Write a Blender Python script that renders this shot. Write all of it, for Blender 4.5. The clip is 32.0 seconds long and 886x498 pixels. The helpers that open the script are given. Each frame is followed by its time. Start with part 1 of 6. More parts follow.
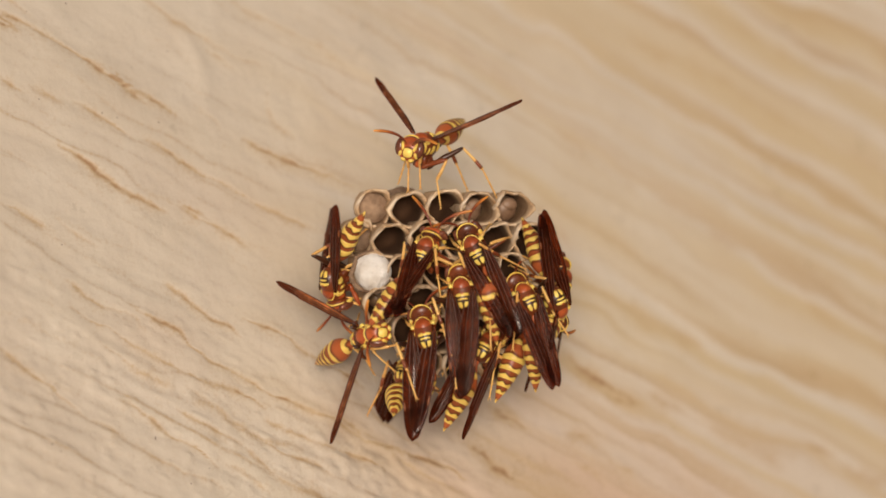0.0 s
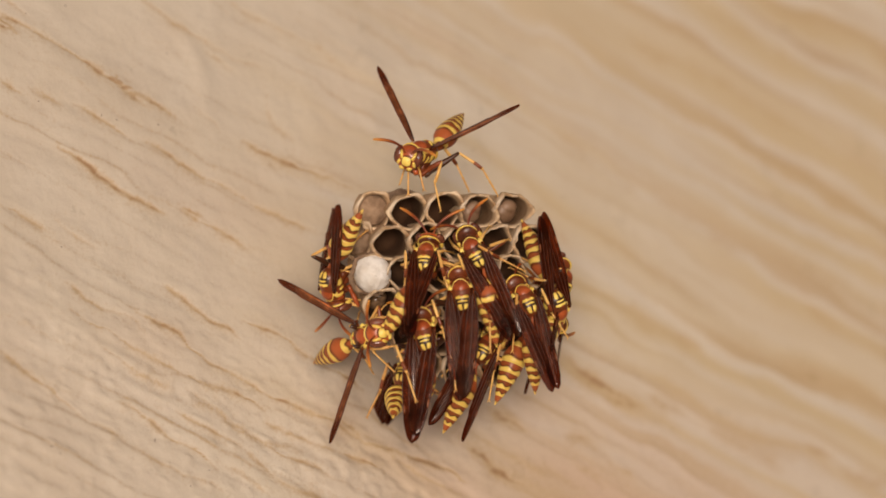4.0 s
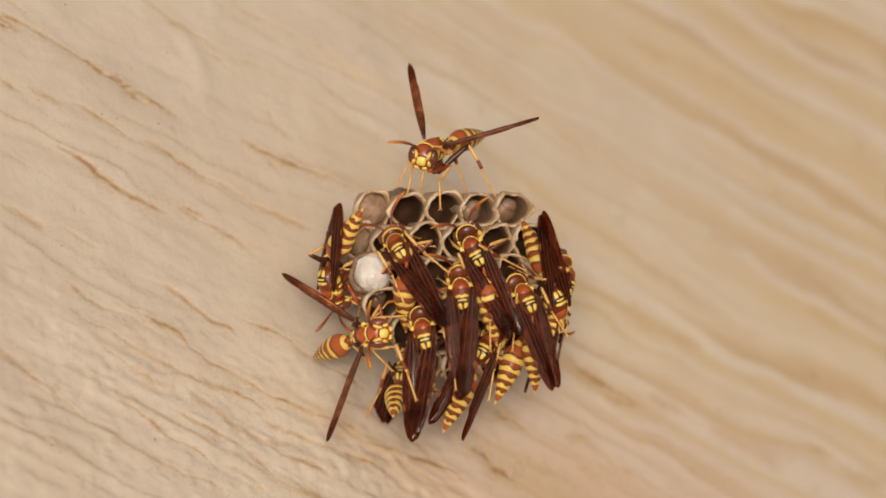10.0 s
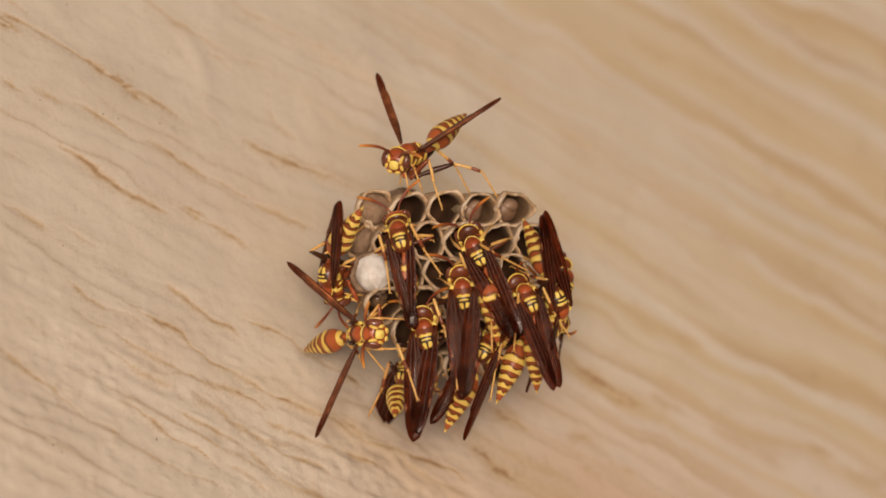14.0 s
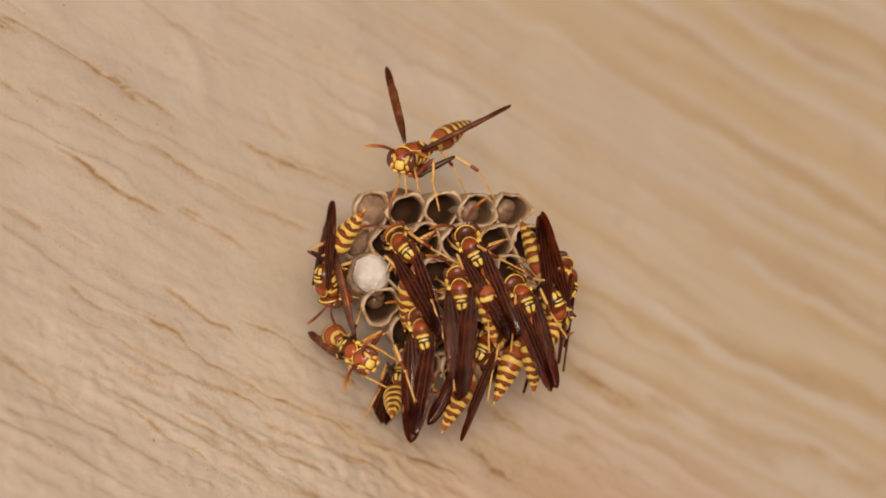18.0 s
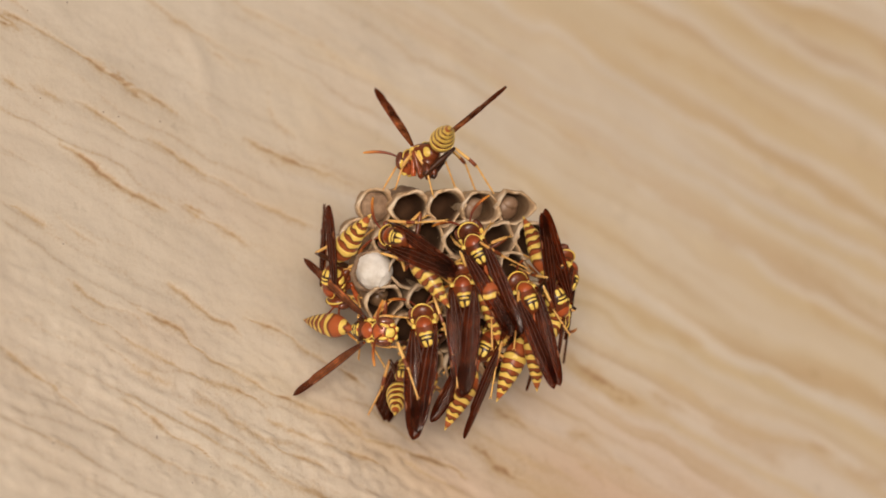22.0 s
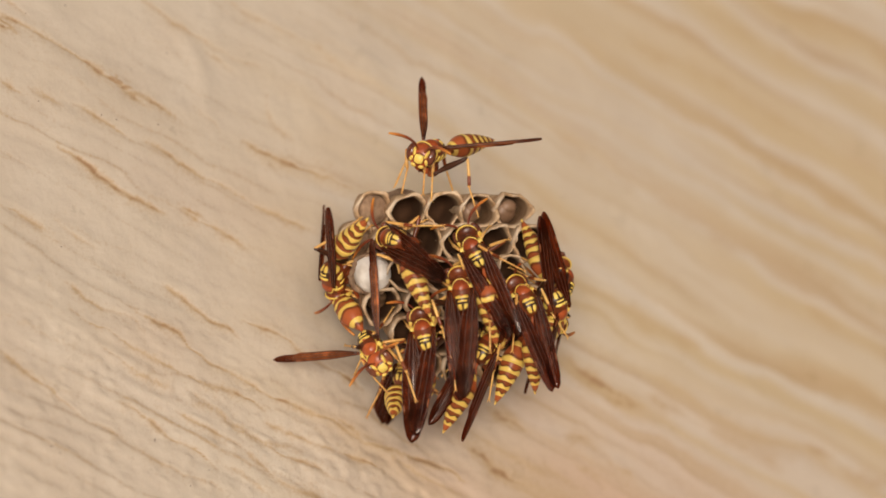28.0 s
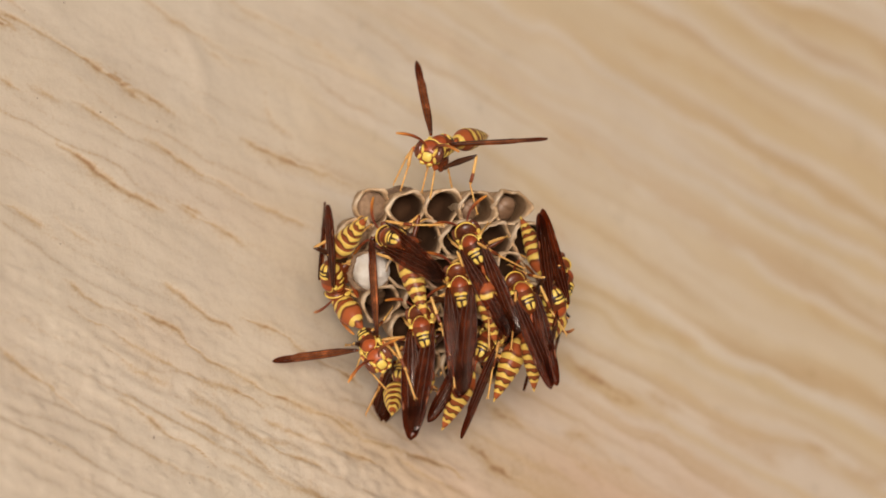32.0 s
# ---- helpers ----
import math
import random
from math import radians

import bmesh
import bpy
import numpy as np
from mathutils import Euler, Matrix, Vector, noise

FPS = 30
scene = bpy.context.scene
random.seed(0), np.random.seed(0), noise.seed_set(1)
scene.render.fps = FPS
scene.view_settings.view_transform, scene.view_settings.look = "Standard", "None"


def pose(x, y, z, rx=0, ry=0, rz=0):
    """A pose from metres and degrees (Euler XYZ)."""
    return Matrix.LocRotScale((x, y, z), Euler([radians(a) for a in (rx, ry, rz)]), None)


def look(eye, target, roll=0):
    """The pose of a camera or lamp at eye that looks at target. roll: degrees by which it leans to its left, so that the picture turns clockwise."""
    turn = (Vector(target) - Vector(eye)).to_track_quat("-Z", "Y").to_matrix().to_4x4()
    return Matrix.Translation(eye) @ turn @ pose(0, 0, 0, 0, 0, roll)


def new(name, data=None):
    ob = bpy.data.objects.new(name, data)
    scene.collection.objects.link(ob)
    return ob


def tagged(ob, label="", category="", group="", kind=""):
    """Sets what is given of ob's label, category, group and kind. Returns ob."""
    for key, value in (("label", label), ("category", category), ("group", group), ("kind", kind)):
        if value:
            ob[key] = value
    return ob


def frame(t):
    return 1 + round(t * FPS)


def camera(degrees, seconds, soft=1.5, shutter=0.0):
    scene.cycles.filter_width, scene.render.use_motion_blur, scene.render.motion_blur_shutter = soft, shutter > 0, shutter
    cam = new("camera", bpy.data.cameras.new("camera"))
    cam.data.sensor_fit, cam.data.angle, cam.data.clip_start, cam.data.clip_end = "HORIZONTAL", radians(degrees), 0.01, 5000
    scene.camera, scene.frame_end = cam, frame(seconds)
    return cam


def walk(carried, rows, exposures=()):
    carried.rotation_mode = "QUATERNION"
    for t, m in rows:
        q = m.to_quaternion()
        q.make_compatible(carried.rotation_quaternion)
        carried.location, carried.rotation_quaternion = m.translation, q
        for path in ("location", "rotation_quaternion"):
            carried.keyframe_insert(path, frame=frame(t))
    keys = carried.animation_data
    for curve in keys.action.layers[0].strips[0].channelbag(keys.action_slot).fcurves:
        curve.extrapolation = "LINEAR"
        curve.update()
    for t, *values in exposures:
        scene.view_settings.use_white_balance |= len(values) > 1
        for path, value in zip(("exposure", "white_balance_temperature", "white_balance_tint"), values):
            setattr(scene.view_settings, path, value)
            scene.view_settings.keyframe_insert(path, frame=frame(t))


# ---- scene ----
# Wasps on a small paper comb under a painted wood-grain board.  Sizes in mm are scaled by MM.
MM = 0.001
LENS = 18.0
REACH = 0.4125                      # lens to comb face
TURN, RISE = 34.0, 26.0             # how far the lens looks along the board's face and up its slope
WALL_BACK = 36.0                    # comb face to board, along the line of sight

# ---- camera ----
cam = camera(LENS, 32.0, soft=1.7)
_a, _e = radians(TURN), radians(RISE)
SIGHT = Vector((math.sin(_a) * math.cos(_e), math.cos(_a) * math.cos(_e), math.sin(_e)))
RIGHT = Vector((math.cos(_a), -math.sin(_a), 0))
UP = RIGHT.cross(SIGHT)
HOME = Vector((0.0, -WALL_BACK * MM * math.cos(_a) * math.cos(_e), 2.2))
# The board leans back from the lens by the same rise, so the lens itself is level.
LEAN = Matrix.Translation(HOME) @ Matrix.Rotation(-_e, 4, RIGHT) @ Matrix.Translation(-HOME)
COMB = LEAN @ Matrix.Translation(HOME) @ Matrix((RIGHT, UP, -SIGHT)).transposed().to_4x4()

cam.data.dof.use_dof = True
cam.data.dof.focus_distance = REACH
cam.data.dof.aperture_fstop = 11.5


def held(sideways, upwards):
    """The camera on its stand, turned by thousandths of a degree."""
    return COMB @ pose(0, 0, REACH, upwards / 1000, sideways / 1000, 0)


STAND = [
    (0.0, -6.2, -21.6), (0.5, 10.2, -19.2), (1.0, 2.7, 2.5), (1.5, -5.0, 15.1),
    (2.0, -2.4, 15.1), (2.5, 2.6, 22.8), (3.0, -2.4, 31.5), (3.5, -20.3, 30.3),
    (5.5, 17.6, -4.0), (6.0, 7.7, 15.1), (6.5, -1.2, 13.9), (7.0, -2.4, 15.1),
    (7.5, 20.1, 6.3), (8.0, 27.7, -4.0), (8.5, 21.3, -1.4), (9.0, -7.5, 7.5),
    (9.5, -15.1, -14.0), (10.0, -13.9, 1.2), (10.5, 12.6, 26.6), (11.0, 15.1, 34.0),
    (11.5, 15.1, 12.7), (12.0, 30.3, 8.9), (12.5, 11.4, -12.8), (13.0, -2.4, -2.7),
    (13.5, 12.6, 31.5), (14.0, 16.4, -2.6), (14.5, 8.9, -10.2), (16.5, -18.9, 13.9),
    (17.0, -22.8, 31.5), (17.5, -36.6, 34.0), (18.0, -41.7, 15.2), (18.5, -48.0, 13.9),
    (19.0, -69.4, 13.9), (19.5, -43.1, 16.5), (20.0, -12.6, 12.7), (20.5, 1.4, 3.7),
    (21.0, -1.2, 13.9), (21.5, 7.7, 1.2), (22.0, 20.2, -41.8), (22.5, 24.0, -64.7),
    (23.0, 35.5, -57.2), (23.5, 25.1, -56.0), (24.0, 18.8, -24.1), (24.5, -5.0, -20.4),
    (25.0, -3.7, -19.2), (25.5, 1.3, -11.6), (27.5, -35.3, -19.2), (28.0, -17.6, 18.9),
    (28.5, 13.9, 16.5), (29.0, 11.4, 32.8), (29.5, 44.4, 7.5), (30.0, 35.4, -1.4),
    (30.5, 27.8, -11.6), (31.0, -1.1, -35.5), (31.5, -24.1, -41.8), (32.0, -39.1, -39.3),
]
# seconds, stops, kelvin, tint: the clip dims and warms a little now and then
EXPOSURES = [
    (0, -0.37, 6573, 13.8),
    (1, -0.39, 6599, 14.4),
    (2, -0.43, 6690, 15.6),
    (3, -0.50, 6826, 17.4),
    (3.5, -0.51, 6849, 17.7),
    (6, -0.39, 6599, 14.4),
    (9, -0.39, 6599, 14.4),
    (11, -0.39, 6599, 14.4),
    (12, -0.43, 6690, 15.6),
    (13, -0.58, 7008, 19.8),
    (14, -0.55, 6940, 18.9),
    (17, -0.55, 6940, 18.9),
    (18, -0.59, 7031, 20.1),
    (19, -0.57, 6986, 19.5),
    (20, -0.49, 6804, 17.1),
    (21, -0.47, 6758, 16.5),
    (22, -0.39, 6599, 14.4),
    (23, -0.39, 6599, 14.4),
    (24, -0.49, 6804, 17.1),
    (25, -0.52, 6872, 18.0),
    (28, -0.39, 6599, 14.4),
    (30, -0.38, 6586, 14.1),
    (32, -0.39, 6599, 14.4),
]
walk(cam, [(t, held(s, u)) for t, s, u in STAND], exposures=EXPOSURES)

# ---- light ----
world = bpy.data.worlds.new("sky")
scene.world = world
world.use_nodes = True
_n = world.node_tree.nodes
_sky = _n.new("ShaderNodeTexSky")
_sky.sky_type = "NISHITA"
_sky.sun_disc = False
_sky.sun_elevation, _sky.sun_rotation = radians(18), radians(200)
_sky.air_density, _sky.dust_density = 0.5, 8.0
world.node_tree.links.new(_sky.outputs[0], _n["Background"].inputs[0])
_n["Background"].inputs[1].default_value = 0.056
sun = new("sun", bpy.data.lights.new("sun", "SUN"))
sun.data.energy, sun.data.angle, sun.data.color = 3.2, radians(16), (1.0, 0.92, 0.80)
sun.matrix_world = look(COMB.to_3x3() @ Vector((-0.02, 0.08, 1.0)), (0, 0, 0))


# ---- materials ----
class Nodes:
    """A short way to write a node material."""

    def __init__(self, name):
        self.mat = bpy.data.materials.new(name)
        self.mat.use_nodes = True
        self.tree = self.mat.node_tree
        self.bsdf = self.tree.nodes["Principled BSDF"]
        self.out = self.tree.nodes["Material Output"]

    def add(self, kind, **values):
        n = self.tree.nodes.new("ShaderNode" + kind)
        for k, v in values.items():
            if k == "op":
                n.operation = v
            elif k == "blend":
                n.data_type, n.blend_type = "RGBA", v
            elif k == "attr":
                n.attribute_name = v
            else:
                n.inputs[k].default_value = v
        return n

    def link(self, a, b):
        self.tree.links.new(a, b)

    def coords(self, scale):
        tc = self.add("TexCoord")
        mp = self.add("Mapping")
        mp.inputs["Scale"].default_value = scale if isinstance(scale, tuple) else (scale,) * 3
        self.link(tc.outputs["Object"], mp.inputs["Vector"])
        return mp.outputs[0]

    def noise(self, vec, scale=1.0, detail=4.0, rough=0.55):
        n = self.add("TexNoise", Scale=scale, Detail=detail, Roughness=rough)
        self.link(vec, n.inputs["Vector"])
        return n.outputs["Fac"]

    def ramp(self, fac, stops):
        n = self.add("ValToRGB")
        cr = n.color_ramp
        while len(cr.elements) < len(stops):
            cr.elements.new(0.5)
        for el, (p, c) in zip(cr.elements, stops):
            el.position, el.color = p, (c if len(c) == 4 else (*c, 1))
        self.link(fac, n.inputs["Fac"])
        return n.outputs["Color"]

    def mix(self, fac, a, b, blend="MIX"):
        n = self.add("Mix", blend=blend)
        for sock, v in ((n.inputs[0], fac), (n.inputs[6], a), (n.inputs[7], b)):
            if isinstance(v, bpy.types.NodeSocket):
                self.link(v, sock)
            else:
                sock.default_value = (*v, 1) if isinstance(v, tuple) else v
        return n.outputs[2]

    def bump(self, height, strength, dist):
        n = self.add("Bump", Strength=strength, Distance=dist)
        self.link(height, n.inputs["Height"])
        self.link(n.outputs[0], self.bsdf.inputs["Normal"])

    def finish(self, color, rough, **values):
        for v, sock in ((color, self.bsdf.inputs["Base Color"]), (rough, self.bsdf.inputs["Roughness"])):
            if isinstance(v, bpy.types.NodeSocket):
                self.link(v, sock)
            else:
                sock.default_value = (*v, 1) if isinstance(v, tuple) else v
        for k, v in values.items():
            self.bsdf.inputs[k.replace("_", " ")].default_value = v
        return self.mat


def skin(name, dark, light, rough=0.4, scale=900, rel=0.00002, **more):
    """Insect cuticle: two tones in fine mottling, some sheen, fine pits."""
    n = Nodes(name)
    v = n.coords(scale)
    f = n.noise(v, 1.0, 5.0)
    oi = n.add("ObjectInfo")
    g = n.add("Math", op="MULTIPLY_ADD")
    n.link(oi.outputs["Random"], g.inputs[0])
    g.inputs[1].default_value = 0.3
    n.link(f, g.inputs[2])
    col = n.ramp(g.outputs[0], [(0.35, dark), (0.85, light)])
    n.bump(n.noise(v, 6.0, 2.0), 0.35, rel)
    return n.finish(col, rough, Specular_IOR_Level=0.45, **more)


YELLOW = skin("yellow_cuticle", (0.74, 0.46, 0.065), (0.93, 0.71, 0.16), 0.36)
AMBER = skin("amber_cuticle", (0.62, 0.28, 0.065), (0.86, 0.52, 0.16), 0.42)
RUST = skin("rust_cuticle", (0.25, 0.045, 0.013), (0.51, 0.112, 0.029), 0.30)
RUSSET = skin("russet_cuticle", (0.045, 0.012, 0.005), (0.23, 0.052, 0.014), 0.32, 500)
UMBER = skin("dark_cuticle", (0.018, 0.007, 0.004), (0.07, 0.024, 0.010), 0.34)
EYE = skin("eye_cuticle", (0.08, 0.024, 0.014), (0.24, 0.078, 0.040), 0.18, 2600)


def banded_material():
    """Abdomen rings: rust or umber fore edge, black scalloped line, yellow hind edge."""
    n = Nodes("banded_cuticle")
    band = n.add("Attribute", attr="band").outputs["Fac"]
    warm = n.add("Attribute", attr="warm").outputs["Fac"]
    v = n.coords(900)
    f = n.noise(v, 1.0, 5.0)
    ground = n.mix(warm, (0.11, 0.030, 0.010), (0.41, 0.100, 0.030))
    edge = n.ramp(band, [(0.44, (0, 0, 0)), (0.495, (1, 1, 1)), (0.54, (1, 1, 1))])
    ground = n.mix(n.mix(1.0, edge, (0.62, 0.62, 0.62), "MULTIPLY"), ground, (0.03, 0.010, 0.005))
    lemon = n.mix(f, (0.72, 0.45, 0.075), (0.91, 0.69, 0.18))
    gold = n.ramp(band, [(0.525, (0, 0, 0)), (0.56, (1, 1, 1))])
    n.bump(n.noise(v, 5.0, 2.0), 0.3, 0.00002)
    return n.finish(n.mix(gold, ground, lemon), 0.36, Specular_IOR_Level=0.3)


def wing_material(name, body, root, tip):
    """Smoky membrane, reddish towards the root and dark past the stigma. body: how much of it is pigment."""
    n = Nodes(name)
    along = n.add("Attribute", attr="along").outputs["Fac"]
    streaks = n.noise(n.coords((110, 1000, 400)), 1.0, 3.0)
    cloud = n.noise(n.coords(420), 1.0, 3.0)
    shade = n.ramp(streaks, [(0.34, (0.55, 0.50, 0.48)), (0.52, (1.0, 1.0, 1.0)), (0.66, (1.6, 1.5, 1.4))])
    hue = n.mix(n.ramp(along, [(0.66, (0, 0, 0)), (0.75, (0.85, 0.85, 0.85)), (0.9, (1, 1, 1))]), root, tip)
    hue = n.mix(n.ramp(along, [(0.0, (0.7, 0.7, 0.7)), (0.16, (0, 0, 0))]), hue, (0.34, 0.095, 0.022))
    col = n.mix(1.0, hue, shade, "MULTIPLY")
    col = n.mix(1.0, col, n.ramp(cloud, [(0.32, (0.45, 0.42, 0.42)), (0.55, (1.0, 1.0, 1.0)), (0.72, (1.9, 1.7, 1.5))]), "MULTIPLY")
    n.bump(n.noise(n.coords((70, 1300, 500)), 1.0, 3.0), 0.55, 0.00022)
    n.finish(col, n.ramp(cloud, [(0.35, (0.14, 0.14, 0.14)), (0.65, (0.34, 0.34, 0.34))]), Specular_IOR_Level=0.07, Specular_Tint=(1.0, 0.62, 0.42, 1), Coat_Weight=0.34, Coat_Roughness=0.09)
    clear = n.add("BsdfTransparent", Color=(0.60, 0.22, 0.08, 1))
    mix = n.add("MixShader")
    n.link(n.ramp(cloud, [(0.3, (body - 0.1,) * 3), (0.7, (body + 0.08,) * 3)]), mix.inputs[0])
    n.link(clear.outputs[0], mix.inputs[1])
    n.link(n.bsdf.outputs[0], mix.inputs[2])
    n.link(mix.outputs[0], n.out.inputs["Surface"])
    return n.mat


def antenna_material():
    """Rust at the root, orange towards the tip."""
    n = Nodes("antenna_cuticle")
    along = n.add("Attribute", attr="along").outputs["Fac"]
    f = n.noise(n.coords(1400), 1.0, 3.0)
    col = n.ramp(along, [(0.0, (0.36, 0.09, 0.020)), (0.25, (0.14, 0.024, 0.009)), (0.6, (0.26, 0.056, 0.013)), (0.85, (0.62, 0.21, 0.035)), (1.0, (0.80, 0.34, 0.05))])
    n.bump(f, 0.4, 0.00003)
    return n.finish(n.mix(n.ramp(f, [(0.3, (0, 0, 0)), (0.8, (0.3, 0.3, 0.3))]), col, (0.16, 0.03, 0.01)), 0.4)


def paper_material():
    """Grey-brown wood pulp laid in thin strips across each cell wall."""
    n = Nodes("wasp_paper")
    v = n.coords((160, 160, 900))
    strips = n.noise(v, 1.0, 3.0, 0.6)
    blotch = n.noise(n.coords(180), 1.0, 4.0)
    oi = n.add("ObjectInfo").outputs["Random"]
    col = n.ramp(strips, [(0.32, (0.34, 0.20, 0.10)), (0.50, (0.63, 0.42, 0.235)), (0.68, (0.82, 0.63, 0.405))])
    col = n.mix(n.ramp(blotch, [(0.45, (0, 0, 0)), (0.70, (0.5, 0.5, 0.5))]), col, (0.62, 0.44, 0.28))
    flecks = n.noise(n.coords((700, 700, 1400)), 1.0, 3.0)
    col = n.mix(n.ramp(flecks, [(0.55, (0, 0, 0)), (0.70, (0.55, 0.55, 0.55))]), col, (0.20, 0.10, 0.045))
    tone = n.ramp(oi, [(0.0, (0.82, 0.80, 0.78)), (1.0, (1.0, 1.0, 1.0))])
    col = n.mix(1.0, col, tone, "MULTIPLY")
    # Brown soil inside the cells, with the shade of their depth painted in.
    browning = n.add("Attribute", attr="soiled").outputs["Fac"]
    col = n.mix(browning, col, n.mix(blotch, (0.030, 0.012, 0.006), (0.125, 0.060, 0.027)))
    rim = n.add("Attribute", attr="rim").outputs["Fac"]
    # Patchy pale rim colour; its brighter left carries painted light.
    pale_rim = n.mix(1.0, rim, n.ramp(n.noise(n.coords(330), 1.0, 3.0), [(0.40, (0.0, 0.0, 0.0)), (0.66, (0.9, 0.9, 0.9))]), "MULTIPLY")
    col = n.mix(pale_rim, col, (0.80, 0.68, 0.52))
    n.bump(strips, 0.8, 0.00012)
    return n.finish(col, 0.85, Specular_IOR_Level=0.2)


def silk_material():
    n = Nodes("white_silk")
    f = n.noise(n.coords(900), 1.0, 6.0, 0.65)
    g = n.noise(n.coords(300), 1.0, 3.0)
    col = n.ramp(g, [(0.35, (0.68, 0.62, 0.54)), (0.58, (0.84, 0.80, 0.74))])
    n.bump(f, 0.9, 0.0004)
    return n.finish(col, 0.8, Specular_IOR_Level=0.25)


def board_material():
    """Thick cream paint, golden-brown where grain and staining come through along the creases. Reddish bounced light is
    painted in.
    """
    n = Nodes("worn_cream_paint")
    worn = n.add("Attribute", attr="worn").outputs["Fac"]
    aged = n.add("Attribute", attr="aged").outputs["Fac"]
    rosy = n.add("Attribute", attr="rosy").outputs["Fac"]
    big = n.noise(n.coords(28), 1.0, 3.0)
    fine = n.noise(n.coords(1900), 1.0, 4.0, 0.6)
    mid = n.noise(n.coords(140), 1.0, 4.0)
    col = n.ramp(big, [(0.3, (0.590, 0.502, 0.396)), (0.7, (0.660, 0.577, 0.467))])
    col = n.mix(n.ramp(mid, [(0.45, (0, 0, 0)), (0.8, (0.5, 0.5, 0.5))]), col, (0.71, 0.630, 0.520))
    # Tan tone, stronger towards the right.
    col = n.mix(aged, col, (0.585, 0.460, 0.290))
    # Reddish light bounced off the comb, put into the colour, and pinkish mottling.
    col = n.mix(rosy, col, (0.63, 0.455, 0.345))
    patch = n.add("Math", op="MULTIPLY_ADD")
    n.link(n.ramp(fine, [(0.36, (0, 0, 0)), (0.66, (1, 1, 1))]), patch.inputs[0])
    patch.inputs[1].default_value = 0.28
    n.link(worn, patch.inputs[2])
    bare = n.ramp(patch.outputs[0], [(0.20, (0, 0, 0)), (0.55, (0.55, 0.55, 0.55)), (1.0, (1, 1, 1))])
    stain_tone = n.mix(n.ramp(worn, [(0.45, (0, 0, 0)), (0.95, (1, 1, 1))]), (0.50, 0.340, 0.175), (0.35, 0.205, 0.105))
    col = n.mix(bare, col, stain_tone)
    specks = n.noise(n.coords(900), 1.0, 1.0)
    col = n.mix(n.ramp(specks, [(0.80, (0, 0, 0)), (0.82, (0.7, 0.7, 0.7))]), col, (0.16, 0.085, 0.05))
    n.bump(n.noise(n.coords(330), 1.0, 6.0, 0.6), 0.42, 0.0005)
    return n.finish(col, n.ramp(mid, [(0.3, (0.26, 0.26, 0.26)), (0.7, (0.42, 0.42, 0.42))]), Specular_IOR_Level=0.55)


def plain_material(name, a, b, scale, rough):
    n = Nodes(name)
    f = n.noise(n.coords(scale), 1.0, 6.0, 0.6)
    n.bump(f, 0.4, 0.004)
    return n.finish(n.ramp(f, [(0.3, a), (0.7, b)]), rough)


BANDED = banded_material()
WING = wing_material("smoky_wing_membrane", 0.47, (0.098, 0.023, 0.008), (0.048, 0.014, 0.006))
WING_OPEN = wing_material("amber_wing_membrane", 0.55, (0.42, 0.150, 0.058), (0.125, 0.048, 0.024))
FEELER = antenna_material()
VEIN = skin("wing_vein", (0.022, 0.006, 0.003), (0.08, 0.020, 0.008), 0.36)
STIGMA = skin("stigma_cuticle", (0.14, 0.035, 0.010), (0.26, 0.075, 0.018), 0.35)
PAPER = paper_material()
SILK = silk_material()
BOARD = board_material()
PULP = skin("comb_pulp", (0.11, 0.060, 0.032), (0.40, 0.265, 0.165), 0.85, 700, 0.00040)
GRUB = skin("grub_skin", (0.09, 0.045, 0.022), (0.24, 0.14, 0.075), 0.25)
DULL = skin("dull_grub_skin", (0.15, 0.080, 0.042), (0.40, 0.25, 0.155), 0.45, 420)
GROUND = plain_material("pale_concrete", (0.30, 0.27, 0.23), (0.42, 0.38, 0.33), 3, 0.9)


# ---- mesh helpers ----
def finished(bm, name, material, smooth=True):
    me = bpy.data.meshes.new(name)
    bm.to_mesh(me)
    bm.free()
    for p in me.polygons:
        p.use_smooth = smooth
    me.materials.append(material)
    return me


def part(name, data, parent, label="", local=None):
    """Links a mesh as one object under a thing or a part."""
    ob = new(name, data)
    ob.parent = parent
    if local is not None:
        ob.matrix_basis = local
    if label:
        ob["label"] = label
    return ob


def ball(bm, centre, radii, turn=(0, 0, 0), seg=16, rings=10):
    m = Matrix.LocRotScale(Vector(centre) * MM, Euler([radians(a) for a in turn]), Vector(radii) * MM)
    bmesh.ops.create_uvsphere(bm, u_segments=seg, v_segments=rings, radius=1.0, matrix=m)


def ring_loft(bm, rings, close=(True, True)):
    """Skins a list of rings, each a list of points, into a tube."""
    loops = [[bm.verts.new(p) for p in r] for r in rings]
    for a, b in zip(loops, loops[1:]):
        k = len(a)
        for i in range(k):
            bm.faces.new((a[i], a[(i + 1) % k], b[(i + 1) % k], b[i]))
    if close[0]:
        bm.faces.new(list(reversed(loops[0])))
    if close[1]:
        bm.faces.new(loops[-1])
    return loops


def tube(bm, points, radii, seg=8):
    """A tapered tube through points, in mm."""
    pts = [Vector(p) for p in points]
    rings, side = [], None
    for i, p in enumerate(pts):
        d = (pts[min(i + 1, len(pts) - 1)] - pts[max(i - 1, 0)]).normalized()
        ref = side or (Vector((0, 0, 1)) if abs(d.z) < 0.9 else Vector((0, 1, 0)))
        y = d.cross(ref).normalized()
        side = y.cross(d).normalized()
        rings.append([(p + (y * math.cos(2 * math.pi * k / seg) + side * math.sin(2 * math.pi * k / seg)) * radii[i]) * MM
                      for k in range(seg)])
    ring_loft(bm, rings)


